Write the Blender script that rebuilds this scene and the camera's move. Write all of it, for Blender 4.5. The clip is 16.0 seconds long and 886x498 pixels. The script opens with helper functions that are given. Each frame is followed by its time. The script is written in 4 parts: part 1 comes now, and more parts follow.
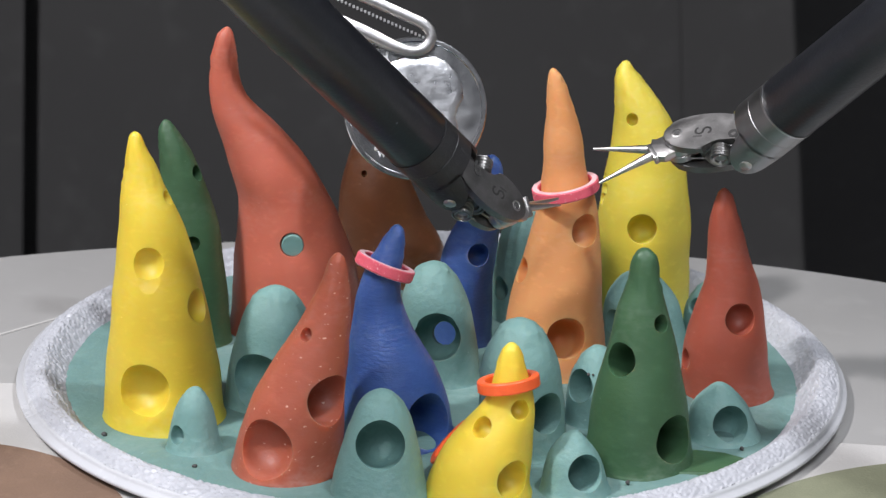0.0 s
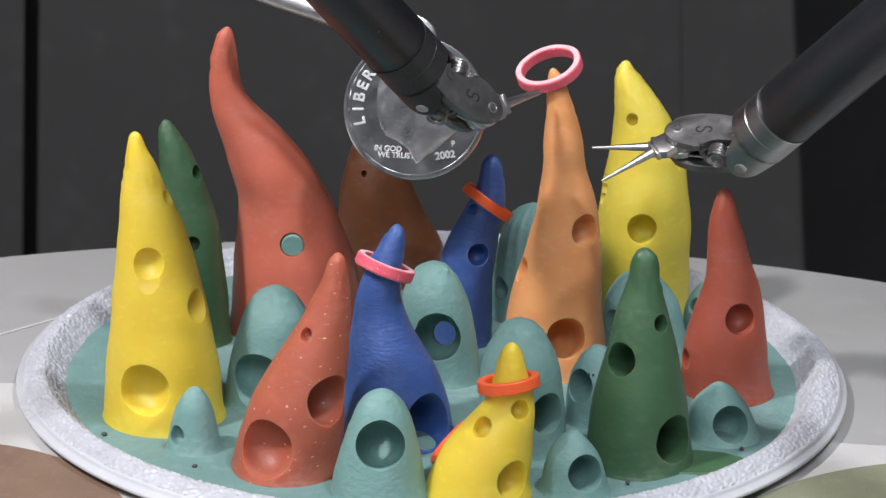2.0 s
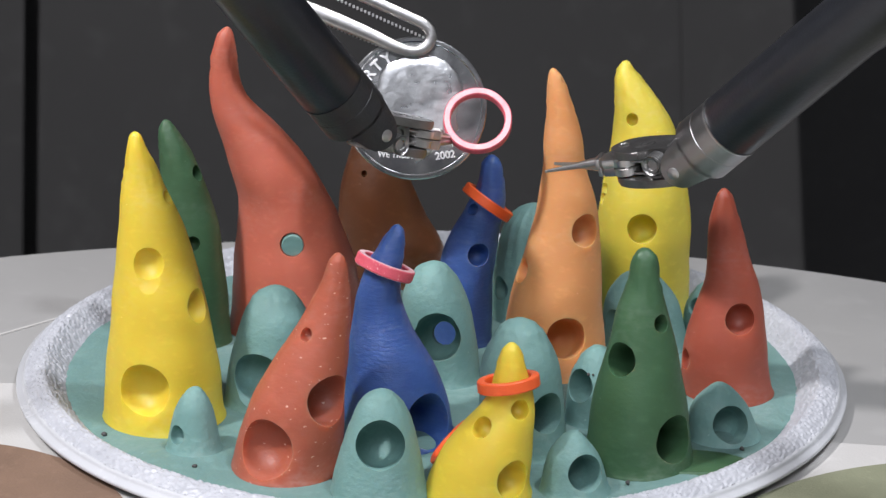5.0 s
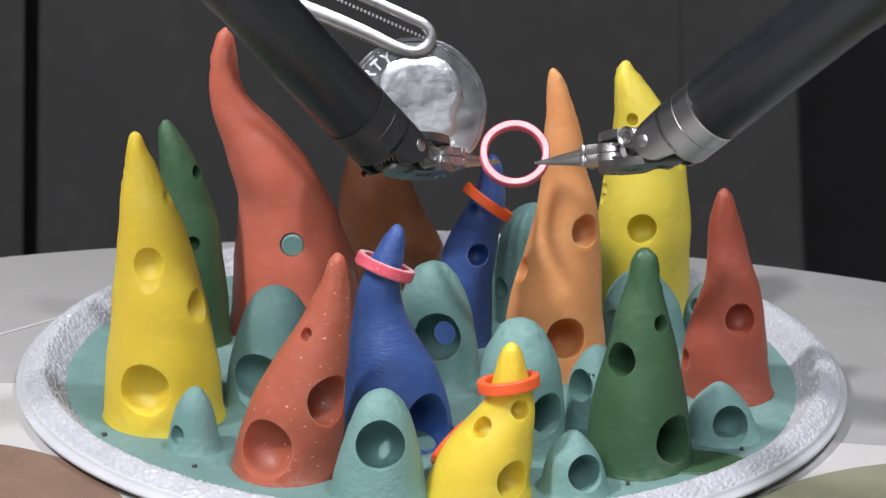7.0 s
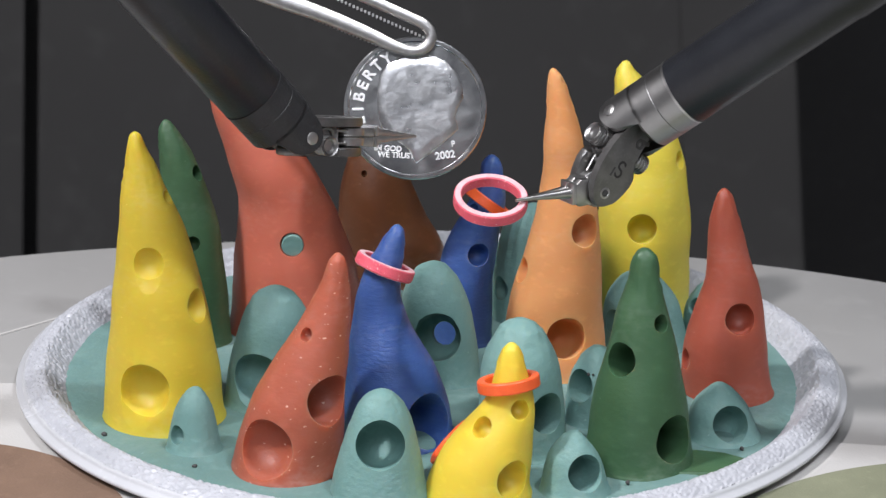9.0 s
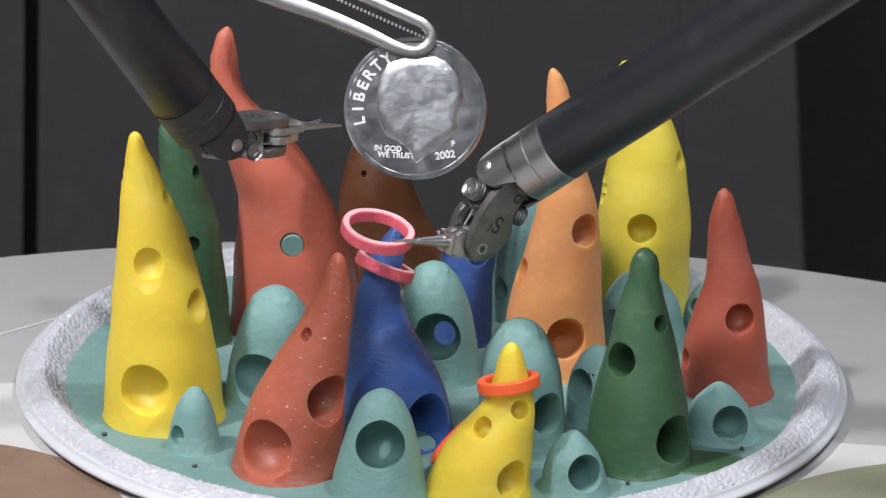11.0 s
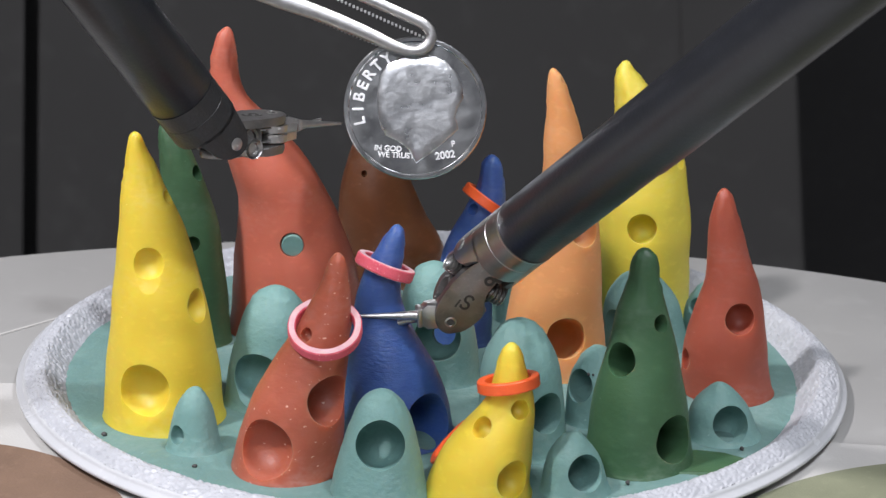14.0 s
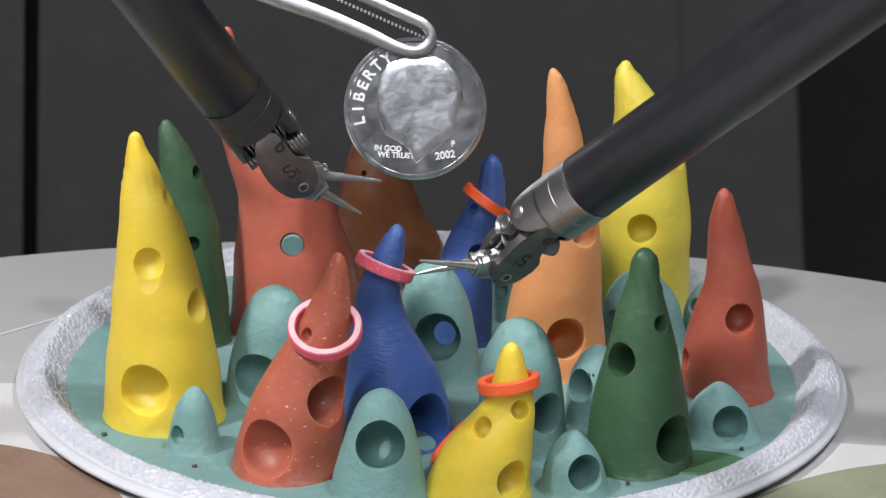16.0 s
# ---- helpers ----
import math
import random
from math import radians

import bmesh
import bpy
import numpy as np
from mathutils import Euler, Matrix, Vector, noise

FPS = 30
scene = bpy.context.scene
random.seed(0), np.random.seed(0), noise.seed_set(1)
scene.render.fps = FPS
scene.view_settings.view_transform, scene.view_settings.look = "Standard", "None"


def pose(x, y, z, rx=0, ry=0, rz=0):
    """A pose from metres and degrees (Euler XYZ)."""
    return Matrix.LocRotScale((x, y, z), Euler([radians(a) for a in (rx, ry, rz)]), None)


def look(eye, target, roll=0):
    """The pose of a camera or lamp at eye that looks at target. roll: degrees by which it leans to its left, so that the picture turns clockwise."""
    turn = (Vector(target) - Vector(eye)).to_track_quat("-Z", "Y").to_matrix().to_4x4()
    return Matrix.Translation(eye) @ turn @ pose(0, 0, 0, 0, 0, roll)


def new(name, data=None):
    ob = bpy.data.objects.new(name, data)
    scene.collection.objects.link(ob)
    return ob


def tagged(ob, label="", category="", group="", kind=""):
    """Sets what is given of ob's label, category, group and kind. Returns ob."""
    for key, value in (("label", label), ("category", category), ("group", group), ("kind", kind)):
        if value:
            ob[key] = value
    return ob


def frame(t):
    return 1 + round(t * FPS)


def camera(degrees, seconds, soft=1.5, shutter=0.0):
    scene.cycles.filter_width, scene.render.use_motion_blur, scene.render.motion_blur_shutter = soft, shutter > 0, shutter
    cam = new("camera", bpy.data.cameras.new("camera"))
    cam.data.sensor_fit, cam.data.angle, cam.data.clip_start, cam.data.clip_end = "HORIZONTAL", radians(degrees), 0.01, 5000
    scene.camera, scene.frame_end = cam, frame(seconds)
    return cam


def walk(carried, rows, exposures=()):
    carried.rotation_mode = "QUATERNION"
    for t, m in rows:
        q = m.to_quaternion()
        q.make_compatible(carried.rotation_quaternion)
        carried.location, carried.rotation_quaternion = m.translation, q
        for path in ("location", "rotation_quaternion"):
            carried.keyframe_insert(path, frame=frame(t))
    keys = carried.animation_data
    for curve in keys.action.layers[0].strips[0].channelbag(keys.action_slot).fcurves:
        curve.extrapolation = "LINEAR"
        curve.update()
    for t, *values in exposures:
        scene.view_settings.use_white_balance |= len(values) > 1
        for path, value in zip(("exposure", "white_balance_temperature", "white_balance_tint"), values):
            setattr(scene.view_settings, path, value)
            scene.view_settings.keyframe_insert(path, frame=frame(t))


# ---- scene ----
# Lengths below are in millimetres unless a line says otherwise; MM turns them into metres.
MM = 0.001
cam = camera(20.0, 16.0, soft=1.4)
CAM = pose(0.00000, -0.29597, 0.11526, 71.465, -0.943, 0.060)
walk(cam, [(0, CAM), (16, CAM)])
cam.data.dof.use_dof, cam.data.dof.focus_distance, cam.data.dof.aperture_fstop = True, 0.295, 95.0

# ---- light ----
world = bpy.data.worlds.new("room_dark")
scene.world = world
world.use_nodes = True
world.node_tree.nodes["Background"].inputs[0].default_value = (0.8, 0.9, 1.0, 1)
world.node_tree.nodes["Background"].inputs[1].default_value = 0.03
scene.view_settings.exposure = -0.16


def lamp(name, eye, target, size, watts, colour):
    data = bpy.data.lights.new(name, "AREA")
    data.shape, data.size, data.energy, data.color = "DISK", size * MM, watts, colour
    ob = new(name, data)
    ob.matrix_world = look([v * MM for v in eye], [v * MM for v in target])
    return ob


KEY = lamp("spot_lamp", (-370, -235, 590), (0, 0, 10), 60, 5.5, (0.98, 0.95, 0.985))
SECOND = lamp("spot_lamp", (290, -200, 830), (0, 0, 10), 60, 4.9, (0.92, 0.935, 1.0))
# Added fill with no real source: softens shadows and brightens the coin's reflection.
FILL = lamp("fill_lamp", (-140, -950, 905), (0, 0, 20), 600, 9.6, (0.89, 0.915, 1.0))


# ---- materials ----
def material(name, colour, rough=0.5, metal=0.0, second=None, scale=400.0, mix=0.5, bump=0.0, bump_scale=2500.0,
             sss=0.0, sss_radius=0.0015, specks=None, speck_scale=900.0, speck_cut=0.72, coat=0.0, rough_vary=0.1, spec=0.5, stretch=1.0, scuff=0.0, ridges=0.0):
    mat = bpy.data.materials.new(name)
    mat.use_nodes = True
    nt = mat.node_tree
    bsdf = nt.nodes["Principled BSDF"]
    where = nt.nodes.new("ShaderNodeTexCoord")
    grain = nt.nodes.new("ShaderNodeMapping")
    grain.inputs["Scale"].default_value = (1, 1, stretch)
    nt.links.new(where.outputs["Object"], grain.inputs["Vector"])

    def noise_tex(sc, detail=5.0):
        n = nt.nodes.new("ShaderNodeTexNoise")
        n.inputs["Scale"].default_value, n.inputs["Detail"].default_value = sc, detail
        nt.links.new(grain.outputs["Vector"], n.inputs["Vector"])
        return n.outputs["Fac"]

    def ramp(fac, lo, hi, top=1.0):
        r = nt.nodes.new("ShaderNodeMapRange")
        r.inputs["To Max"].default_value = top
        r.inputs["From Min"].default_value, r.inputs["From Max"].default_value = lo, hi
        nt.links.new(fac, r.inputs["Value"])
        return r.outputs["Result"]

    def blend(fac, a, b):
        m = nt.nodes.new("ShaderNodeMix")
        m.data_type = "RGBA"
        nt.links.new(fac, m.inputs["Factor"])
        for sock, value in ((m.inputs["A"], a), (m.inputs["B"], b)):
            if isinstance(value, tuple):
                sock.default_value = (*value, 1)
            else:
                nt.links.new(value, sock)
        return m.outputs["Result"]

    second = second or tuple(v * 0.78 for v in colour)
    col = blend(ramp(noise_tex(scale), 0.5 - mix / 2, 0.5 + mix / 2), second, colour)
    fine = tuple(min(1, v * 1.12 + 0.01) for v in colour)
    col = blend(ramp(noise_tex(scale * 6), 0.55, 0.95), col, fine)
    if scuff:
        # pale rubbed patches with a fine broken edge
        pale = tuple(v + (0.75 - v) * 0.45 for v in colour)
        patch = nt.nodes.new("ShaderNodeMath")
        patch.operation = "MULTIPLY"
        nt.links.new(ramp(noise_tex(70.0, 8.0), 0.5, 0.72), patch.inputs[0])
        nt.links.new(ramp(noise_tex(900.0, 4.0), 0.4, 0.75, scuff), patch.inputs[1])
        col = blend(patch.outputs[0], col, pale)
    if specks:
        col = blend(ramp(noise_tex(speck_scale, 2.0), speck_cut, speck_cut + 0.03), col, specks)
    nt.links.new(col, bsdf.inputs["Base Color"])
    rg = nt.nodes.new("ShaderNodeMapRange")
    rg.inputs["To Min"].default_value, rg.inputs["To Max"].default_value = max(0.03, rough - rough_vary), min(1, rough + rough_vary)
    nt.links.new(noise_tex(scale * 2), rg.inputs["Value"])
    nt.links.new(rg.outputs["Result"], bsdf.inputs["Roughness"])
    bsdf.inputs["Metallic"].default_value = metal
    bsdf.inputs["Coat Weight"].default_value = coat
    bsdf.inputs["Specular IOR Level"].default_value = spec
    if sss:
        bsdf.inputs["Subsurface Weight"].default_value = sss
        bsdf.inputs["Subsurface Radius"].default_value = (1.0, 0.6, 0.35)
        bsdf.inputs["Subsurface Scale"].default_value = sss_radius
    if bump:
        b = nt.nodes.new("ShaderNodeBump")
        b.inputs["Strength"].default_value, b.inputs["Distance"].default_value = bump, 0.0003
        height = noise_tex(bump_scale, 6.0)
        if ridges:
            # fine level rings left by the mould
            wave = nt.nodes.new("ShaderNodeTexWave")
            wave.bands_direction = "Z"
            wave.inputs["Scale"].default_value, wave.inputs["Distortion"].default_value = ridges, 1.5
            wave.inputs["Detail Scale"].default_value = 0.4
            nt.links.new(where.outputs["Object"], wave.inputs["Vector"])
            both = nt.nodes.new("ShaderNodeMath")
            both.operation = "ADD"
            nt.links.new(height, both.inputs[0])
            part_of = nt.nodes.new("ShaderNodeMath")
            part_of.operation = "MULTIPLY"
            nt.links.new(wave.outputs["Fac"], part_of.inputs[0])
            nt.links.new(ramp(noise_tex(120.0, 2.0), 0.5, 0.68, 0.16), part_of.inputs[1])
            nt.links.new(part_of.outputs[0], both.inputs[1])
            height = both.outputs[0]
        nt.links.new(height, b.inputs["Height"])
        nt.links.new(b.outputs["Normal"], bsdf.inputs["Normal"])
    return mat


def wax(name, colour, **kw):
    opts = dict(rough=0.47, rough_vary=0.14, spec=0.42, stretch=1.8, bump=0.06, bump_scale=1300.0, sss=0.6, sss_radius=0.003, scale=110.0, mix=0.6, specks=tuple(min(1, v + 0.16) for v in colour), speck_scale=1500.0, speck_cut=0.77, scuff=0.3)
    opts.update(kw)
    return material(name, colour, **opts)


wax_yellow = wax("yellow_wax", (0.72, 0.56, 0.055), second=(0.66, 0.48, 0.042))
wax_lemon = wax("lemon_wax", (0.68, 0.57, 0.075), second=(0.59, 0.48, 0.055))
wax_red = wax("red_wax", (0.54, 0.148, 0.095), second=(0.45, 0.115, 0.07))
wax_brick = wax("brick_wax", (0.365, 0.088, 0.054), second=(0.30, 0.07, 0.042))
wax_rust = wax("rust_wax", (0.42, 0.115, 0.068), second=(0.34, 0.088, 0.05), specks=(0.70, 0.46, 0.36), speck_scale=1250.0, speck_cut=0.695, bump=0.2)
# Base colour darkened to carry the shade this cone stands in.
wax_brown_shaded = wax("shaded_brown_wax", (0.12, 0.038, 0.010), second=(0.08, 0.025, 0.007))
wax_orange = wax("orange_wax", (0.68, 0.318, 0.125), second=(0.60, 0.27, 0.10))
wax_green = wax("green_wax", (0.052, 0.12, 0.055), second=(0.036, 0.09, 0.042), bump=0.14, specks=(0.2, 0.27, 0.2), speck_cut=0.775, scuff=0.22, sss=0.25, sss_radius=0.0015)
wax_blue = wax("blue_wax", (0.048, 0.108, 0.325), second=(0.034, 0.08, 0.255), bump=0.3, stretch=2.4, ridges=620.0)
clay_teal = wax("teal_clay", (0.19, 0.335, 0.31), second=(0.13, 0.255, 0.235), rough=0.6, sss=0.1, bump=0.4, stretch=1.3)
clay_bed = wax("teal_clay_bed", (0.155, 0.265, 0.245), second=(0.105, 0.195, 0.18), rough=0.65, sss=0.1, bump=0.45, scale=70.0)
plate_white = material("plate_white", (0.47, 0.48, 0.51), rough=0.42, second=(0.38, 0.39, 0.42), scale=300.0, bump=0.12, bump_scale=700.0)
lip_white = material("lip_white", (0.55, 0.56, 0.58), rough=0.25, second=(0.5, 0.51, 0.53), scale=150.0)
table_paint = material("table_laminate", (0.44, 0.435, 0.42), rough=0.5, second=(0.37, 0.365, 0.355), scale=25.0, bump=0.1)
paper_white = material("white_paper", (0.50, 0.49, 0.47), rough=0.7, second=(0.43, 0.42, 0.405), scale=40.0, bump=0.15)
paper_brown = material("brown_paper", (0.20, 0.125, 0.085), rough=0.8, scale=120.0, bump=0.3)
paper_olive = material("olive_paper", (0.22, 0.23, 0.15), rough=0.8, scale=120.0, bump=0.3)
cloth_grey = material("grey_panel", (0.040, 0.0388, 0.0378), rough=0.85, scale=14.0, mix=0.8, bump=0.3, bump_scale=900.0)
cloth_black = material("black_panel", (0.025, 0.0245, 0.025), rough=0.9, scale=20.0)
# Pale so the unseen walls reflect more light into the coin.
room_paint = material("room_paint", (0.68, 0.68, 0.68), rough=0.8, scale=8.0)
steel = material("brushed_steel", (0.62, 0.61, 0.60), rough=0.33, metal=1.0, second=(0.5, 0.49, 0.48), scale=900.0, bump=0.07, bump_scale=4000.0)
steel_satin = material("satin_steel", (0.40, 0.395, 0.39), rough=0.34, metal=1.0, second=(0.375, 0.37, 0.365), scale=250.0, bump=0.04, bump_scale=5000.0, rough_vary=0.04)
steel_cheek = material("blasted_steel", (0.30, 0.295, 0.29), rough=0.44, metal=1.0, second=(0.19, 0.186, 0.182), scale=500.0, bump=0.06, bump_scale=3500.0, rough_vary=0.05)
steel_dark = material("dark_oxide_steel", (0.045, 0.045, 0.047), rough=0.4, metal=0.4, scale=400.0, bump=0.25, specks=(0.35, 0.35, 0.35), speck_scale=1200.0, speck_cut=0.76)
# Dark engraving and crumb colour; also the painted shade in slot and socket.
steel_shadow = material("engraved_and_shade_dark", (0.06, 0.058, 0.056), rough=0.6)
tube_black = material("black_composite", (0.019, 0.0205, 0.025), rough=0.34, scale=200.0, bump=0.1, specks=(0.2, 0.22, 0.25), speck_scale=500.0, speck_cut=0.8)
# Lettering silver: lighter than the coin, standing for light caught on raised letters.
silver_bright = material("lit_letter_silver", (0.97, 0.97, 0.97), rough=0.55, metal=1.0, scale=600.0, bump=0.1)
silver_coin = material("worn_silver", (0.86, 0.865, 0.87), rough=0.22, metal=1.0, second=(0.46, 0.47, 0.49), scale=260.0, bump=0.15, bump_scale=500.0)
rubber_pink = material("pink_rubber", (0.75, 0.13, 0.17), rough=0.5, second=(0.68, 0.09, 0.14), scale=700.0, sss=0.2, sss_radius=0.0006, specks=(0.85, 0.5, 0.5), speck_scale=4200.0, speck_cut=0.68, bump=0.3)
rubber_pale = material("pale_cut_rubber", (0.80, 0.52, 0.53), rough=0.6, second=(0.72, 0.36, 0.39), scale=900.0, bump=0.3, sss=0.2, sss_radius=0.0006)
rubber_orange = material("orange_rubber", (0.85, 0.13, 0.03), rough=0.45, second=(0.78, 0.10, 0.02), scale=700.0, sss=0.2, sss_radius=0.0006)


# ---- building tools ----
def part(name, bm, mat, parent=None, label="", smooth=40.0):
    """Links a bmesh in millimetres as one mesh object."""
    bmesh.ops.recalc_face_normals(bm, faces=bm.faces)
    limit = radians(smooth)
    for e in bm.edges:
        e.smooth = len(e.link_faces) == 2 and e.calc_face_angle(0.0) < limit
    for f in bm.faces:
        f.smooth = True
    bmesh.ops.scale(bm, vec=(MM, MM, MM), verts=bm.verts)
    me = bpy.data.meshes.new(name)
    bm.to_mesh(me)
    bm.free()
    me.materials.append(mat)
    ob = new(name, me)
    if parent:
        ob.parent = parent
    if label:
        ob["label"] = label
    return ob


def at_mm(ob, x, y, z, rx=0, ry=0, rz=0):
    ob.matrix_basis = pose(x * MM, y * MM, z * MM, rx, ry, rz)
    return ob


def lathe(profile, seg=48, bm=None, m=None, closed=False):
    """Turns (radius, z) pairs round z."""
    bm = bm or bmesh.new()
    m = m or Matrix()
    rings = []
    for r, z in profile:
        if r < 1e-6:
            rings.append([bm.verts.new(m @ Vector((0, 0, z)))])
        else:
            rings.append([bm.verts.new(m @ Vector((r * math.cos(a), r * math.sin(a), z))) for a in (2 * math.pi * i / seg for i in range(seg))])
    pairs = list(zip(rings, rings[1:])) + ([(rings[-1], rings[0])] if closed else [])
    for a, b in pairs:
        for i in range(seg):
            j = (i + 1) % seg
            if len(a) == 1 and len(b) == 1:
                break
            if len(a) == 1:
                bm.faces.new((a[0], b[i], b[j]))
            elif len(b) == 1:
                bm.faces.new((a[i], a[j], b[0]))
            else:
                bm.faces.new((a[i], a[j], b[j], b[i]))
    return bm


def box(x0, x1, y0, y1, z0, z1, bm=None, bevel=0.0):
    bm = bm or bmesh.new()
    made = bmesh.ops.create_cube(bm, size=1.0)["verts"]
    for v in made:
        v.co = Vector(((x0 + x1) / 2 + v.co.x * (x1 - x0), (y0 + y1) / 2 + v.co.y * (y1 - y0), (z0 + z1) / 2 + v.co.z * (z1 - z0)))
    if bevel:
        edges = list({e for v in made for e in v.link_edges})
        bmesh.ops.bevel(bm, geom=edges, offset=bevel, segments=2, affect="EDGES", profile=0.5)
    return bm


def slab(outline, y0, y1, bm=None, bevel=0.0):
    """A plate in the xz plane with the given (x, z) outline, from y0 to y1."""
    bm = bm or bmesh.new()
    a = [bm.verts.new((x, y0, z)) for x, z in outline]
    b = [bm.verts.new((x, y1, z)) for x, z in outline]
    n = len(a)
    faces = [bm.faces.new(a), bm.faces.new(b[::-1])]
    for i in range(n):
        bm.faces.new((a[i], b[i], b[(i + 1) % n], a[(i + 1) % n]))
    if bevel:
        bmesh.ops.bevel(bm, geom=list({e for f in faces for e in f.edges}), offset=bevel, segments=2, affect="EDGES", profile=0.5)
    return bm


def capsule(r, depth, outside, m):
    """A round-ended drill: from `outside` before the surface to `depth` within, along local -z."""
    prof = [(0, outside), (r * 1.06, outside), (r * 1.06, 0.2), (r, -0.1)]
    body = max(depth - r, 0.2)
    if depth < r:
        # a shallow scoop: only the round end bites
        prof, body = [(0, outside), (r, outside)], depth - r
    prof += [(r * math.cos(a), -body - r * math.sin(a)) for a in (math.pi / 2 * i / 8 for i in range(8))] + [(0, -body - r)]
    return lathe(prof, 32, None, m)


def to_object(bm):
    bmesh.ops.recalc_face_normals(bm, faces=bm.faces)
    me = bpy.data.meshes.new("work")
    bm.to_mesh(me)
    bm.free()
    return new("work", me)


def carve(bm, cutters, how="DIFFERENCE"):
    """Cuts the bmeshes `cutters` from bm and gives back a bmesh."""
    ob = to_object(bm)
    tools = [to_object(c) for c in cutters]
    for t in tools:
        mod = ob.modifiers.new("cut", "BOOLEAN")
        mod.operation, mod.object, mod.solver = how, t, "EXACT"
    dg = bpy.context.evaluated_depsgraph_get()
    me = bpy.data.meshes.new_from_object(ob.evaluated_get(dg))
    res = bmesh.new()
    res.from_mesh(me)
    for o in (ob, *tools):
        old = o.data
        bpy.data.objects.remove(o)
        bpy.data.meshes.remove(old)
    bpy.data.meshes.remove(me)
    return res


def smooth_at(keys, h):
    """Monotone-ish cubic through (h, value) pairs."""
    if h <= keys[0][0]:
        return keys[0][1]
    for i in range(len(keys) - 1):
        h0, v0 = keys[i]
        h1, v1 = keys[i + 1]
        if h <= h1:
            d = (v1 - v0) / (h1 - h0)
            da = (v1 - keys[i - 1][1]) / (h1 - keys[i - 1][0]) if i else d
            db = (keys[i + 2][1] - v0) / (keys[i + 2][0] - h0) if i + 2 < len(keys) else d
            t, w = (h - h0) / (h1 - h0), h1 - h0
            return (2 * t ** 3 - 3 * t ** 2 + 1) * v0 + (t ** 3 - 2 * t ** 2 + t) * w * da + (-2 * t ** 3 + 3 * t ** 2) * v1 + (t ** 3 - t ** 2) * w * db
    return keys[-1][1]


COUNT = [0]


def spire(name, mat, label, category, base, stations, holes, flutes=0.0, seg=56):
    """A hand-formed cone: stations are (lean, height, radius) from low to high, the last one its tip;
    holes are (angle round the cone from the front, height, radius, depth, and where it is not the usual one the slope of the bore)."""
    COUNT[0] += 1
    seed = Vector((COUNT[0] * 7.3, COUNT[0] * 3.1, 0))
    tip = stations[-1]
    top = stations[-2]
    low = stations[0]
    slope = (stations[1][2] - low[2]) / (stations[1][1] - low[1])
    foot = min(low[2] - slope * low[1] * 0.8, low[2] * 1.12)
    lean = [(0.0, 0.0)] + [(h, d) for d, h, r in stations]
    wide2 = [(0.0, max(foot, low[2]) ** 2)] + [(h, r * r) for d, h, r in stations]
    heights = [-0.5, 0.0, 0.15, 0.35]
    n = max(10, int(top[1] / 0.7))
    heights += [top[1] * (i + 1) / n for i in range(n)]
    heights += [top[1] + (tip[1] - top[1]) * math.sin(math.pi / 2 * i / 9) for i in range(1, 9)]

    def radius(h):
        return math.sqrt(max(smooth_at(wide2, h), 1e-4))

    bm = bmesh.new()
    rings = []

    def ring(h, cx, r):
        vs = []
        for i in range(seg):
            a = 2 * math.pi * i / seg
            p = Vector((cx + r * math.cos(a), r * math.sin(a), h))
            k = noise.noise(p * 0.22 + seed) * 0.2 + noise.noise(p * 0.8 + seed) * 0.02
            out = Vector((math.cos(a), math.sin(a), 0))
            k += flutes * math.cos(14 * a + 0.25 * h)
            if h > 0.82 * tip[1]:
                k += 0.22 * noise.noise(p * 1.3 + seed) + 0.1 * noise.noise(p * 3.0 + seed)
            vs.append(bm.verts.new(p + out * k * min(1, r / 2)))
        rings.append(vs)

    for h in heights:
        r = radius(h)
        r += 0.2 * math.exp(-max(h, 0.0) / 0.3)
        ring(h, smooth_at(lean, h), r)
    for a, b in zip(rings, rings[1:]):
        for i in range(seg):
            bm.faces.new((a[i], a[(i + 1) % seg], b[(i + 1) % seg], b[i]))
    bm.faces.new(rings[0])
    bm.faces.new(rings[-1])
    cutters = []
    for ang, h, r, depth, *tilt in holes:
        cx, rr = smooth_at(lean, h), radius(h)
        way_out = Vector((math.sin(radians(ang)), -math.cos(radians(ang)), tilt[0] if tilt else 0.34)).normalized()
        spot = Vector((cx, 0, h)) + Vector((way_out.x, way_out.y, 0)) * rr
        m = Matrix.Translation(spot) @ way_out.to_track_quat("Z", "Y").to_matrix().to_4x4()
        cutters.append(capsule(r, depth, 3.0 + r, m))
    if cutters:
        bm = carve(bm, cutters)
    ob = part(name, bm, mat, smooth=38.0)
    at_mm(ob, base[0], base[1], 0)
    return tagged(ob, label, category, "cones on the plate" if "cone" in name else "domes on the plate" if "dome" in name else "")


# ---- setting ----
def plane_box(name, x0, x1, y0, y1, z0, z1, mat, label, category="wall"):
    return tagged(part(name, box(x0, x1, y0, y1, z0, z1), mat, label=label), label, category, kind="structure")


TABLE_Z = -1.1
CARD_Z = TABLE_Z + 0.18
TR = 161.6
tab = lathe([(0, -14), (150, -14), (TR - 2, -12), (TR, -9), (TR, -2.1), (TR - 0.8, TABLE_Z), (0, TABLE_Z)], 160)
table = tagged(at_mm(part("round_table", tab, table_paint, smooth=60), -4.5, -106.1, 0), "pale grey laminate round table top with worn surface", "table")
part("pedestal", lathe([(0, -14), (30, -14), (30, -700), (120, -716), (120, -730), (0, -730)], 48), steel_satin, table)
# Floor, ceiling and three walls are unseen, added for the metal to reflect.
plane_box("floor", -1600, 1600, -1600, 1200, -780, -730, room_paint, "unseen plain grey room floor", "floor")
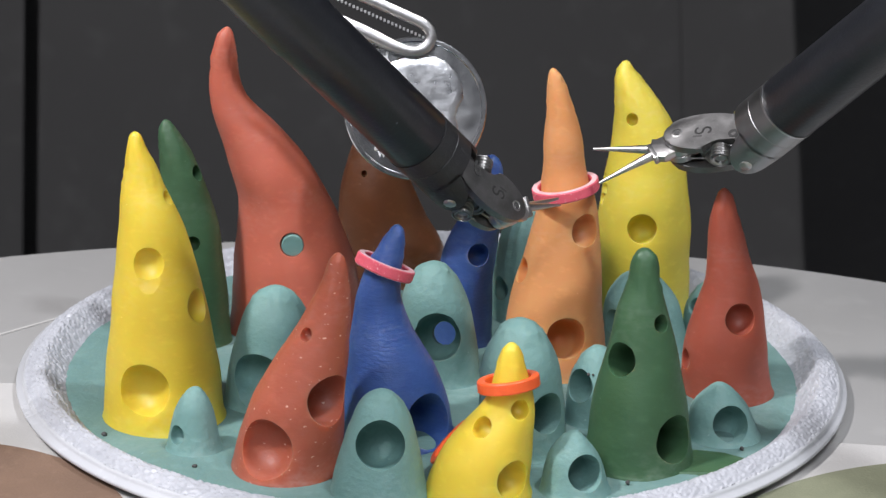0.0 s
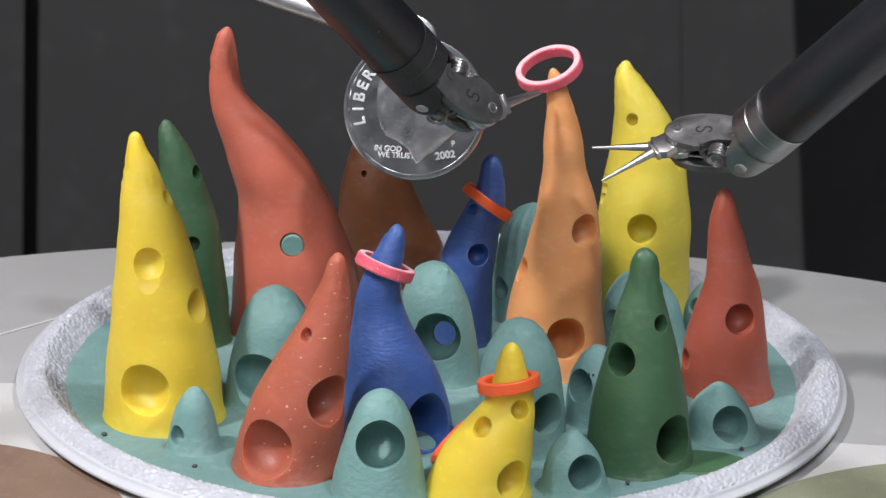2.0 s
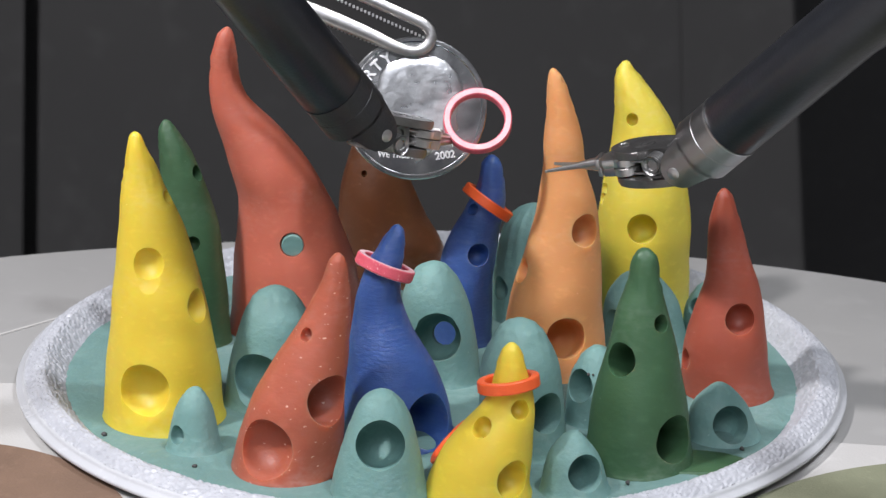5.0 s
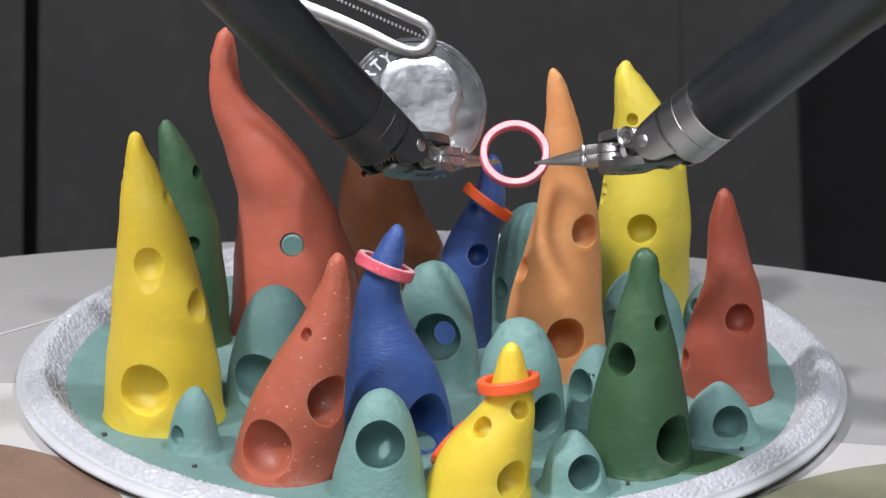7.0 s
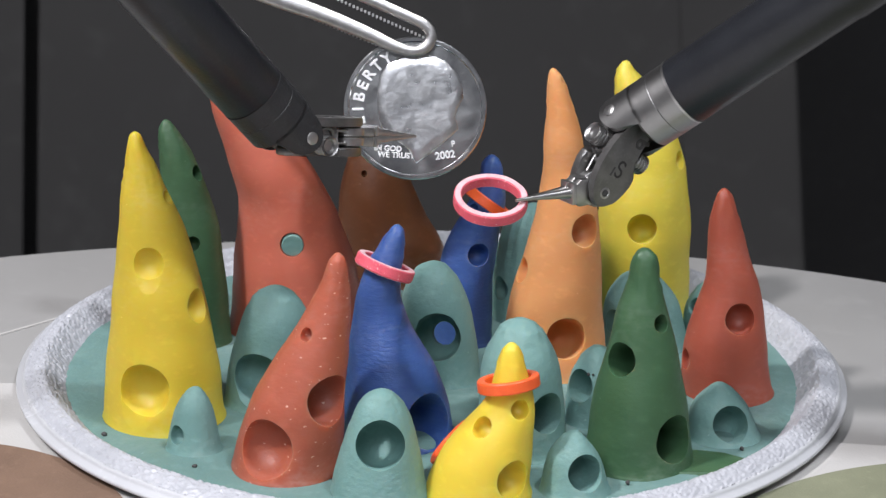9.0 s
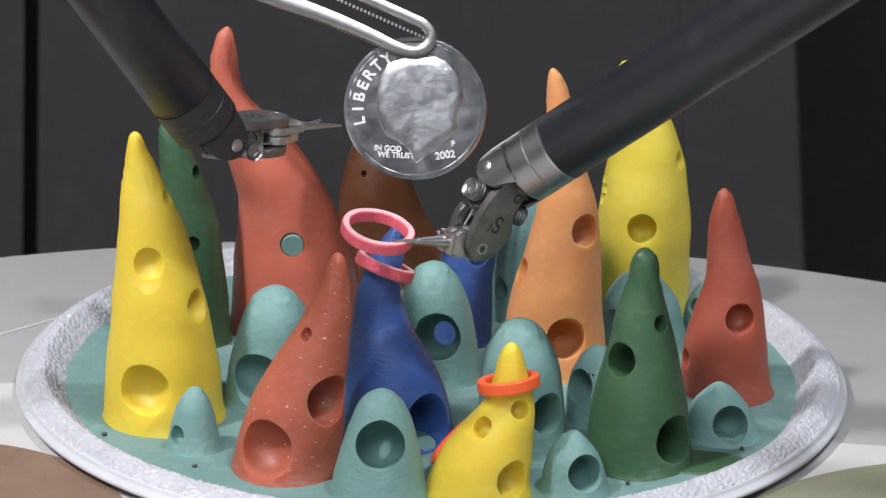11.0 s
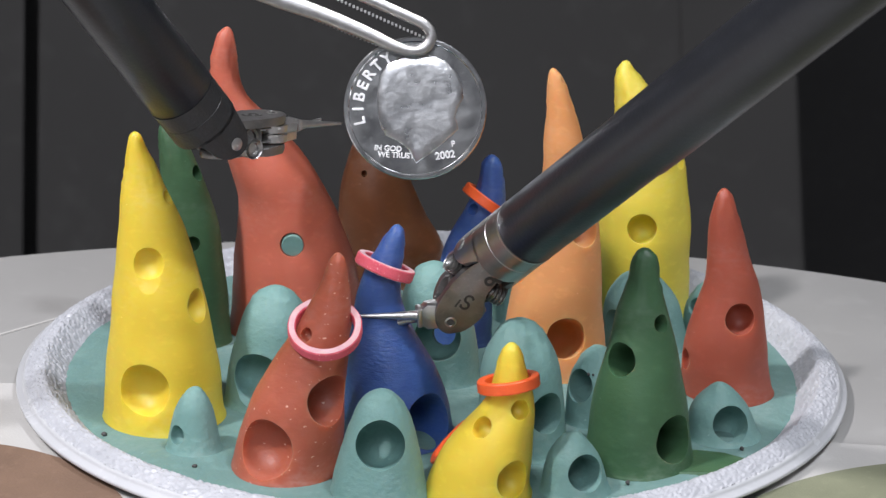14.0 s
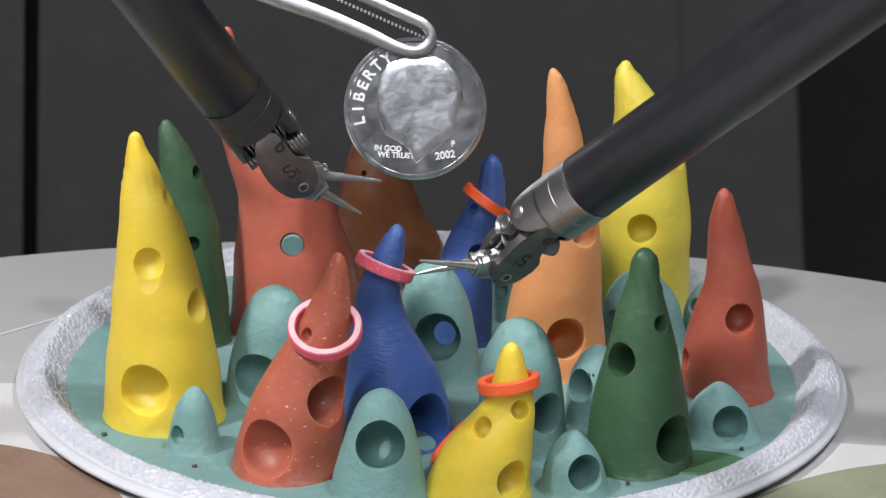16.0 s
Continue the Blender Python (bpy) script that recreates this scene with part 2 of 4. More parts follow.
plane_box("ceiling", -1600, 1600, -1600, 1200, 1700, 1750, room_paint, "unseen plain grey ceiling over the table", "ceiling")
plane_box("wall_west", -1650, -1600, -1600, 1200, -730, 1700, room_paint, "unseen plain grey side wall")
plane_box("wall_east", 1600, 1650, -1600, 1200, -730, 1700, room_paint, "unseen plain grey side wall")
plane_box("wall_south", -1600, 1600, -1650, -1600, -730, 1700, room_paint, "unseen plain grey painted wall")
plane_box("wall_north", -1600, 1600, 1200, 1250, -730, 1700, cloth_black, "dark wall behind the table")


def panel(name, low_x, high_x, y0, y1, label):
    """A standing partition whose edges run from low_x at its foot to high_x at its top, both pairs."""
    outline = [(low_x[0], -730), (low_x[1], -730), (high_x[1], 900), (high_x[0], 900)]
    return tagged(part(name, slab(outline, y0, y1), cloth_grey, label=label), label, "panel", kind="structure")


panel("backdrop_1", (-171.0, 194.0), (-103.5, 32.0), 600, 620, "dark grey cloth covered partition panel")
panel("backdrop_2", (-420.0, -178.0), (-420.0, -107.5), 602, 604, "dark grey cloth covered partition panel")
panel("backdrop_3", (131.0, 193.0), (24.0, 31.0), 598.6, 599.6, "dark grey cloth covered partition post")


def card(name, cx, cy, r, mat, label):
    bm = lathe([(0, CARD_Z), (r, CARD_Z), (r, CARD_Z + 0.2), (0, CARD_Z + 0.2)], 160, None, Matrix.Translation((cx, cy, 0)))
    # only the piece on the table top
    ob = part(name, carve(bm, [lathe([(0, -9), (160, -9), (160, 9), (0, 9)], 96, None, Matrix.Translation((-4.5, -106.1, 0)))], "INTERSECT"), mat)
    return tagged(ob, label, "card")


card("paper_card", -57.4, -48.5, 25.1, paper_brown, "brown paper card lying flat on the table")
card("paper_card", 62.7, -59.3, 34.5, paper_olive, "olive green paper card lying flat on the table")


def sheet(x0, x1, y0, y1, turn, label):
    bm = box(x0, x1, y0, y1, 0.02, 0.16)
    return tagged(at_mm(part("paper_sheet", bm, paper_white), 0, 0, TABLE_Z, 0, 0, turn), label, "paper")


sheet(42, 98, -75, -13.7, -6.8, "white paper sheet lying flat under the plate")
# Paper, spread wide so its white also stands for brighter light on the left.
sheet(-118, -30, -78, -4.6, 0, "white paper sheet lying flat under the plate and a brown card")
sheet(-60, -20, 48.7, 49.1, 45, "narrow white paper strip lying on the table")

# ---- plate and base ----
def emboss(bm):
    """Presses small irregular cells into the upper face of the rim."""
    for v in bm.verts:
        q = Vector((v.co.x, v.co.y, v.co.z)) * 1.7 + Vector((0, 0, 9))
        q += noise.noise_vector(q * 0.8) * 0.4
        near = noise.voronoi(q)[0]
        v.co.z += 0.72 * min(near[1] - near[0], 0.36) - 0.12
    return bm


plate = tagged(new("foam_plate"), "white foam plate with an embossed silvery rim", "plate")
face = [(50.75 - 5.4 * i / 40, 1.4 + 0.95 * math.sin(min(1, i / 40 / 0.42) * math.pi / 2) - (2.9 * max(0, i / 40 - 0.45) ** 1.15 * 2.0)) for i in range(41)]
at_mm(plate, 0.22, 0, 0)
part("rim", emboss(lathe(face, 1300)), plate_white, plate, "embossed rim with small irregular cells", smooth=60)
part("lip", lathe([(49.9, -0.75), (51.5, -0.1), (51.8, 0.1), (51.85, 0.4), (51.7, 0.6), (51.15, 0.75), (51.0, 1.1), (50.9, 1.35), (50.6, 1.5), (50.1, 1.2)], 200, closed=True), lip_white, plate, "smooth rolled lip", smooth=60)
part("dish", lathe([(0, TABLE_Z + 0.17), (46.8, TABLE_Z + 0.17), (50.3, -0.6), (50.0, -0.4), (46.2, -0.75), (0, -0.8)], 200), plate_white, plate, smooth=60)
clay = []
for i in range(24):
    r = 46.2 * (i + 1) / 24
    clay.append(r)
cb = bmesh.new()
grid = [[cb.verts.new((0, 0, 0))]]
for r in clay:
    grid.append([cb.verts.new((r * math.cos(a), r * math.sin(a), 0.35 * noise.noise(Vector((r * math.cos(a) * 0.12, r * math.sin(a) * 0.12, 3))) - (0.0 if r < 45 else 0.3)))
                 for a in (2 * math.pi * k / 128 for k in range(128))])
for k in range(128):
    cb.faces.new((grid[0][0], grid[1][k], grid[1][(k + 1) % 128]))
    for i in range(1, 24):
        cb.faces.new((grid[i][k], grid[i + 1][k], grid[i + 1][(k + 1) % 128], grid[i][(k + 1) % 128]))
low = [cb.verts.new((44.0 * math.cos(a), 44.0 * math.sin(a), -0.7)) for a in (2 * math.pi * k / 128 for k in range(128))]
for k in range(128):
    cb.faces.new((grid[24][k], low[k], low[(k + 1) % 128], grid[24][(k + 1) % 128]))
cb.faces.new(low)
tagged(part("modelling_clay", cb, clay_bed, smooth=60), "flat bed of teal modelling clay filling the plate", "clay")

# ---- cones and domes ----
spire('wax_cone', wax_yellow, 'tall yellow wax cone with scooped round holes', 'cone', (-31.9, -16.2),
      [(-0.0, 3.1, 7.0), (-0.1, 9.6, 6.3), (-0.4, 16.7, 5.2), (-1.1, 23.7, 3.8), (-1.9, 28.6, 2.5), (-2.1, 30.6, 2.0), (-2.6, 33.2, 1.2), (-2.7, 34.7, 0.7), (-2.7, 35.2, 0.0)],
      [(-3.0, 20.9, 2.2, 1.15, -0.25), (-3.0, 19.5, 5.0, 0.4, 0.1), (63.0, 14.9, 2.1, 1.6, 0.1), (-14.0, 5.6, 3.3, 2.8, -0.05), (-20.0, 3.4, 8.0, 0.55, 0.1), (76.0, 27.5, 0.9, 1.2)])
spire('wax_cone', wax_green, 'slender dark green wax cone with small holes', 'cone', (-30.6, 9.5),
      [(0.0, 3.1, 4.5), (-0.1, 9.3, 4.2), (-0.5, 15.4, 3.7), (-1.5, 22.2, 2.7), (-2.3, 25.9, 1.9), (-3.0, 28.1, 1.2), (-3.3, 29.5, 0.0)],
      [(67.0, 22.8, 1.0, 1.8), (10.0, 14.2, 0.9, 1.7)])
big_red = spire('wax_cone', wax_red, 'large bent red wax cone with a teal plugged hole', 'cone', (-17.8, 15.4),
      [(-0.0, 5.9, 8.3), (-0.3, 9.8, 7.8), (-0.8, 13.7, 6.8), (-1.6, 17.6, 5.9), (-3.1, 21.4, 5.4), (-4.5, 24.4, 4.7), (-6.3, 27.4, 3.8), (-8.2, 30.4, 2.6), (-8.9, 32.6, 2.1), (-9.1, 36.3, 1.6), (-8.9, 39.1, 1.0), (-8.7, 40.2, 0.0)],
      [(5.0, 13.3, 1.48, 1.6)])
spire('wax_cone', wax_brown_shaded, 'orange-brown wax cone behind the coin, darkened for shade', 'cone', (-5.9, 38.2),
      [(0.1, 4.0, 7.3), (-1.2, 8.2, 6.0), (-1.9, 12.3, 5.0), (-2.6, 19.6, 2.4), (-3.0, 23.7, 0.0)],
      [(-20.0, 15.2, 0.45, 0.5)])
spire('wax_cone', wax_blue, 'blue wax cone with an orange ring round its neck', 'cone', (4.1, 11.1),
      [(-0.0, 6.3, 3.7), (0.7, 11.7, 3.5), (1.6, 15.5, 3.0), (2.5, 17.8, 2.6), (3.3, 20.9, 1.8), (3.3, 23.9, 1.3), (3.3, 25.1, 0.0)],
      [(17.0, 12.6, 1.4, 2.5), (-43.0, 18.3, 0.8, 1.2)])
spire('wax_cone', wax_orange, 'tall orange wax cone with scooped holes', 'cone', (15.7, 2.4),
      [(-0.1, 6.5, 6.1), (0.2, 11.0, 5.5), (0.6, 14.8, 4.8), (0.9, 18.5, 4.2), (0.9, 22.2, 3.6), (0.6, 25.9, 2.7), (0.3, 29.5, 2.4), (-0.2, 33.1, 1.8), (-0.9, 37.4, 1.0), (-1.3, 38.8, 0.0)],
      [(36.0, 18.9, 2.0, 2.7), (-76.0, 13.0, 1.6, 2.1), (12.0, 5.6, 2.5, 6.4), (80.0, 37.3, 0.5, 0.4, 0.9)])
spire('wax_cone', wax_lemon, 'broad lemon yellow wax cone with round holes', 'cone', (28.8, 24.2),
      [(-0.2, 5.3, 6.0), (-0.5, 11.7, 6.2), (-0.6, 17.2, 5.7), (-0.5, 21.1, 5.0), (-1.2, 25.8, 3.9), (-2.1, 28.9, 3.0), (-3.8, 33.1, 1.2), (-3.8, 34.4, 0.0)],
      [(-24.0, 27.2, 0.8, 1.6), (-7.0, 13.0, 1.9, 3.1), (64.0, 21.5, 1.2, 1.6), (-76.0, 17.1, 1.0, 0.9), (-84.0, 18.4, 0.7, 0.6), (-80.0, 15.6, 0.8, 0.6)])
spire('wax_cone', wax_brick, 'leaning brick red wax cone with a thumb hole', 'cone', (37.0, -5.4),
      [(-0.4, 3.0, 5.4), (-0.6, 6.7, 5.1), (-0.4, 10.5, 4.3), (-0.3, 14.1, 3.4), (-0.9, 17.8, 2.6), (-1.4, 21.4, 2.0), (-1.7, 25.1, 1.0), (-1.8, 26.2, 0.0)],
      [(14.0, 10.7, 1.9, 2.6), (-74.0, 4.5, 1.2, 1.4)])
front_green = spire('wax_cone', wax_green, 'dark green wax cone with three deep holes', 'cone', (24.2, -27.5),
      [(-0.0, 2.3, 6.1), (-0.1, 7.9, 5.3), (-0.1, 14.8, 3.7), (-0.3, 18.3, 2.9), (-0.2, 21.7, 1.9), (-0.2, 24.7, 1.3), (-0.3, 25.8, 0.0)],
      [(-42.0, 13.3, 1.9, 5.2), (42.0, 17.5, 1.0, 2.6), (43.0, 4.1, 2.7, 6.9)])
spire('wax_cone', wax_rust, 'rust red wax cone with white specks and large holes', 'cone', (-16.3, -30.7),
      [(0.1, 1.5, 6.2), (0.7, 5.1, 5.8), (1.4, 8.5, 5.3), (2.5, 12.0, 4.4), (3.6, 15.4, 3.5), (4.7, 18.8, 2.5), (5.5, 22.2, 1.6), (5.8, 24.7, 1.0), (5.8, 25.7, 0.0)],
      [(-28.0, 4.0, 3.5, 3.3, 0.05), (47.0, 9.3, 3.0, 4.0, 0.0), (-36.0, 16.8, 0.8, 1.2)])
spire('wax_cone', wax_blue, 'blue wax cone with a narrow bent neck', 'cone', (-3.9, -20.7),
      [(-0.1, 4.0, 6.2), (-0.7, 8.2, 5.3), (-1.6, 11.8, 4.0), (-2.0, 14.6, 3.2), (-2.2, 17.4, 2.6), (-1.8, 20.2, 2.2), (-1.1, 22.2, 1.8), (-0.3, 24.9, 1.0), (-0.2, 25.9, 0.0)],
      [(41.0, 3.2, 3.2, 7.1)])
spire('wax_cone', wax_yellow, 'small squat yellow wax cone with a bent neck', 'cone', (5.6, -37.2),
      [(0.1, 1.9, 5.6), (0.8, 4.7, 5.1), (1.8, 7.4, 4.2), (3.0, 10.2, 3.1), (3.4, 12.2, 2.4), (3.3, 14.9, 1.6), (3.3, 16.9, 1.0), (3.3, 17.8, 0.0)],
      [(26.0, 10.8, 1.1, 1.7), (-40.0, 8.8, 1.2, 1.8), (40.0, 3.0, 2.1, 2.5)])
spire('clay_dome', clay_teal, 'rounded teal clay dome with a scooped hole', 'dome', (-19.5, -10.6),
      [(0.1, 2.6, 5.3), (0.3, 6.3, 4.9), (0.6, 10.7, 4.0), (0.7, 13.2, 2.6), (0.7, 14.6, 0.0)],
      [(-18.0, 4.1, 3.2, 4.8, -0.15)])
spire('clay_dome', clay_teal, 'rounded teal clay dome with a scooped hole', 'dome', (-27.3, -26.4),
      [(0.0, 2.0, 2.9), (0.0, 4.5, 2.3), (0.1, 6.8, 1.2), (0.2, 7.7, 0.0)],
      [(-43.0, 2.4, 1.1, 1.7)])
spire('clay_dome', clay_teal, 'rounded teal clay dome with a scooped hole', 'dome', (-5.5, -37.6),
      [(-0.1, 1.9, 5.1), (0.0, 4.7, 4.5), (0.1, 8.7, 3.4), (0.1, 11.2, 1.9), (0.2, 12.2, 0.0)],
      # second bore is added at the side to let lamp light into the first
      [(1.0, 7.0, 2.75, 6.8), (-108.0, 8.8, 1.5, 4.5)])
spire('clay_dome', clay_teal, 'rounded teal clay dome with a scooped hole', 'dome', (1.7, -2.7),
      [(-0.1, 2.1, 4.4), (-0.7, 6.6, 4.4), (-1.4, 11.1, 3.9), (-1.5, 14.2, 2.3), (-1.4, 15.3, 0.0)],
      [(-3.0, 6.8, 2.9, 7.0), (172.0, 4.4, 1.5, 6.0, -0.33)])
spire('clay_dome', clay_teal, 'rounded teal clay dome with a scooped hole', 'dome', (10.9, -24.3),
      [(-0.1, 2.1, 5.2), (-0.3, 6.4, 4.9), (-0.5, 10.6, 4.5), (-0.7, 14.5, 2.6), (-0.7, 15.9, 0.0)],
      [(38.0, 5.6, 2.3, 6.3)])
spire('clay_dome', clay_teal, 'rounded teal clay dome with a scooped hole', 'dome', (20.5, -15.6),
      [(-0.2, 2.3, 4.0), (-0.3, 5.3, 3.5), (-0.4, 8.1, 2.0), (-0.6, 9.5, 0.0)],
      [(-50.0, 5.1, 2.0, 4.8)])
spire('clay_dome', clay_teal, 'rounded teal clay dome with a scooped hole', 'dome', (16.5, -36.3),
      [(-0.1, 1.4, 3.6), (-0.3, 3.8, 3.0), (-0.4, 6.0, 1.6), (-0.4, 7.1, 0.0)],
      [(26.0, 3.1, 2.1, 5.4)])
spire('clay_dome', clay_teal, 'rounded teal clay dome with a scooped hole', 'dome', (27.8, 11.1),
      [(-0.3, 2.7, 5.3), (-0.5, 5.9, 4.7), (-0.8, 8.6, 2.8), (-0.8, 9.9, 0.0)],
      [(-52.0, 3.8, 1.5, 2.2)])
spire('clay_dome', clay_teal, 'rounded teal clay dome with a scooped hole', 'dome', (37.1, 13.6),
      [(-0.4, 2.0, 3.6), (-0.7, 4.3, 3.1), (-0.8, 6.7, 1.8), (-0.9, 7.6, 0.0)],
      [(-42.0, 4.8, 1.2, 1.9)])
spire('clay_dome', clay_teal, 'rounded teal clay dome with a scooped hole', 'dome', (34.8, -19.6),
      [(-0.2, 1.7, 4.0), (-0.5, 3.8, 3.2), (-0.6, 5.6, 1.7), (-0.6, 6.6, 0.0)],
      [(17.0, 2.6, 2.2, 5.2)])
spire('clay_dome', clay_teal, 'ribbed teal clay dome behind the orange cone', 'dome', (12.5, 20.1),
      [(0.0, 2.4, 4.2), (0.0, 6.4, 4.1), (0.2, 11.2, 3.7), (0.5, 14.3, 2.6), (0.8, 15.9, 0.0)],
      [(-57.0, 4.6, 1.5, 1.8)], flutes=0.11)



# ---- rings ----
def elastic(name, mat, label, r=3.75, w=1.3, t=0.45):
    bm = lathe([(r - t, -w / 2 + 0.1), (r - t + 0.1, -w / 2), (r + t - 0.1, -w / 2), (r + t, -w / 2 + 0.12), (r + t, w / 2 - 0.12), (r + t - 0.1, w / 2), (r - t + 0.1, w / 2), (r - t, w / 2 - 0.1)], 64, closed=True)
    for v in bm.verts:
        v.co *= 1 + 0.012 * noise.noise(v.co * 0.6 + Vector((r, 0, 0)))
    ring_ob = tagged(part(name, bm, mat, smooth=30), label, "ring", "rubber rings")
    if mat is rubber_pink:
        for s in (-1, 1):
            z0, z1 = sorted((s * (w / 2 - 0.05), s * (w / 2 + 0.04)))
            face = lathe([(r - t + 0.13, z0), (r + t - 0.13, z0), (r + t - 0.13, z1), (r - t + 0.13, z1)], 64, closed=True)
            for v in face.verts:
                v.co *= 1 + 0.012 * noise.noise(v.co * 0.6 + Vector((r, 0, 0)))
            part("cut_face", face, rubber_pale, ring_ob, "pale chalky cut face")
    return ring_ob


held_ring = elastic("rubber_ring", rubber_pink, "pink rubber ring moved by the steel jaws")


at_mm(elastic("rubber_ring", rubber_orange, "orange rubber ring round the neck of a blue cone", 3.15), *(6.98, 10.72, 18.87, -17.3, 33.0, -12.8))
at_mm(elastic("rubber_ring", rubber_pink, "pink rubber ring round the neck of a blue cone", 3.1), *(-5.47, -20.74, 20.74, -12.4, 19.9, -7.2))
at_mm(elastic("rubber_ring", rubber_orange, "orange rubber ring round a small yellow cone", 3.05), *(8.66, -37.31, 13.06, -9.5, -8.5, 2.6))
at_mm(elastic("rubber_ring", rubber_orange, "orange rubber ring leaning against a small yellow cone", 3.0, 1.9), *(3.10, -32.69, 3.56, -19.1, -44.8, 19.2))

# dark green wax run out round the foot of the front cone
sb = bmesh.new()
edge = [sb.verts.new((29.5 + (7.2 + 0.9 * noise.noise(Vector((k, 0, 0)))) * math.cos(a) + 0.5 * math.sin(3 * a), -28.8 + 3.6 * math.sin(a), 0.02)) for k, a in ((k * 0.4, 2 * math.pi * k / 40) for k in range(40))]
mid = [sb.verts.new((29.5 + (v.co.x - 29.5) * 0.93, -28.8 + (v.co.y + 28.8) * 0.93, 0.42)) for v in edge]
for k in range(40):
    sb.faces.new((edge[k], edge[(k + 1) % 40], mid[(k + 1) % 40], mid[k]))
sb.faces.new(mid)
spill = part("wax_run", sb, wax_green, front_green, "flat run of dark green wax")
spill.matrix_basis = pose(-24.2 * MM, 27.5 * MM, 0)


def crumb(x, y, r, z=0.25, label="tiny dark crumb of wax on the teal clay"):
    bm = bmesh.new()
    bmesh.ops.create_icosphere(bm, subdivisions=2, radius=r)
    for v in bm.verts:
        v.co *= 1 + 0.5 * noise.noise(v.co * 3 + Vector((x, y, 0)))
    return tagged(at_mm(part("wax_crumb", bm, steel_shadow), x, y, z), label, "crumb", "crumbs")


for spot in ((-38.2, -23.2), (-26.7, -32.2), (22.5, -34.9)):
    crumb(*spot, 0.3)
crumb(36.6, -24.6, 0.28)
crumb(18.75, -18.25, 0.2, 6.75, "tiny dark crumb of wax stuck to a teal dome")
crumb(19.3, -18.42, 0.16, 6.8, "tiny dark crumb of wax stuck to a teal dome")

# teal plug in the large red cone
plug = part("plug", lathe([(0, -0.8), (1.4, -0.8), (1.42, 0.5), (1.32, 0.62), (0, 0.66)], 40), clay_teal, big_red, "teal clay plug")
at_mm(plug, -0.12, -6.2, 13.25, 90, 0, 4)

# ---- coin and its clamp ----
DIME = (-2.40, 6.37, 32.33, 74.7, -0.8, 0.7)
coin = tagged(new("coin"), "worn silver coin held upright by a clamp", "coin")
at_mm(coin, *DIME)
rim = [(0, -0.6), (8.5, -0.6), (8.9, -0.45), (8.95, 0), (8.9, 0.5), (8.75, 0.62), (8.35, 0.62), (8.2, 0.42), (0, 0.42)]
part("disc", lathe(rim, 128), silver_coin, coin, smooth=30)


def relief(name, outline, height, mat, parent, label=""):
    """A low swelling shape inside a closed outline of (x, y)."""
    bm = bmesh.new()
    cx, cy = sum(p[0] for p in outline) / len(outline), sum(p[1] for p in outline) / len(outline)
    rings = []
    for k, z in ((1.0, 0.38), (0.985, 0.38 + height * 0.7), (0.95, 0.38 + height * 0.95), (0.75, 0.38 + height), (0.35, 0.38 + height * 0.97)):
        rings.append([bm.verts.new((cx + (x - cx) * k, cy + (y - cy) * k, z)) for x, y in outline])
    n = len(outline)
    for a, b in zip(rings, rings[1:]):
        for i in range(n):
            bm.faces.new((a[i], a[(i + 1) % n], b[(i + 1) % n], b[i]))
    bm.faces.new(rings[-1])
    return part(name, bm, mat, parent, label, smooth=50)


def writing(text, x, y, size, turn, parent, mat, z=0.42, deep=0.22, name="lettering"):
    cu = bpy.data.curves.new("text", "FONT")
    cu.body, cu.size, cu.extrude, cu.align_x, cu.align_y = text, size * MM, deep * MM, "CENTER", "CENTER"
    cu.bevel_depth, cu.offset = 0.02 * size * MM, 0.012 * size * MM
    tmp = new("text", cu)
    me = bpy.data.meshes.new_from_object(tmp.evaluated_get(bpy.context.evaluated_depsgraph_get()))
    bpy.data.objects.remove(tmp)
    me.materials.clear()
    me.materials.append(mat)
    ob = new(name, me)
    ob.parent = parent
    at_mm(ob, x, y, z, 0, 0, turn)
    return ob


def oval(cx, cy, rx, ry, turn=0.0, n=40):
    c, s = math.cos(radians(turn)), math.sin(radians(turn))
    return [(cx + rx * math.cos(a) * c - ry * math.sin(a) * s, cy + rx * math.cos(a) * s + ry * math.sin(a) * c) for a in (2 * math.pi * i / n for i in range(n))]


silver_relief = material("struck_silver", (0.86, 0.865, 0.87), rough=0.3, metal=1.0, second=(0.5, 0.51, 0.53), scale=330.0, bump=0.45, bump_scale=330.0)
BUST = [(-3.4, 5.6), (-1.6, 6.5), (0.4, 6.8), (2.4, 6.5), (3.9, 5.8), (5.2, 4.4), (5.9, 2.8), (6.0, 1.3), (5.3, 0.1), (5.0, -1.0), (5.4, -2.6), (3.4, -4.4), (1.6, -5.8), (0.1, -6.9),
        (-0.8, -5.2), (-2.2, -4.1), (-3.7, -3.4), (-4.4, -2.2), (-4.7, -0.6), (-4.8, 1.0), (-4.7, 2.6), (-4.3, 4.2)]
relief("raised_shape", BUST, 0.36, silver_relief, coin, "plain raised silver relief")
for i, ch in enumerate("LIBERTY"):
    a = radians(193 - i * 12.2)
    writing(ch, 7.05 * math.cos(a), 7.05 * math.sin(a), 1.95, math.degrees(a) - 90, coin, silver_bright)
writing("IN GOD", -3.4, -5.0, 0.95, -3, coin, silver_bright)
writing("WE TRUST", -2.4, -5.85, 0.95, -3, coin, silver_bright)
writing("2002", 3.7, -5.85, 1.25, 8, coin, silver_bright)
writing("P", 4.7, -4.45, 0.95, 8, coin, silver_bright)


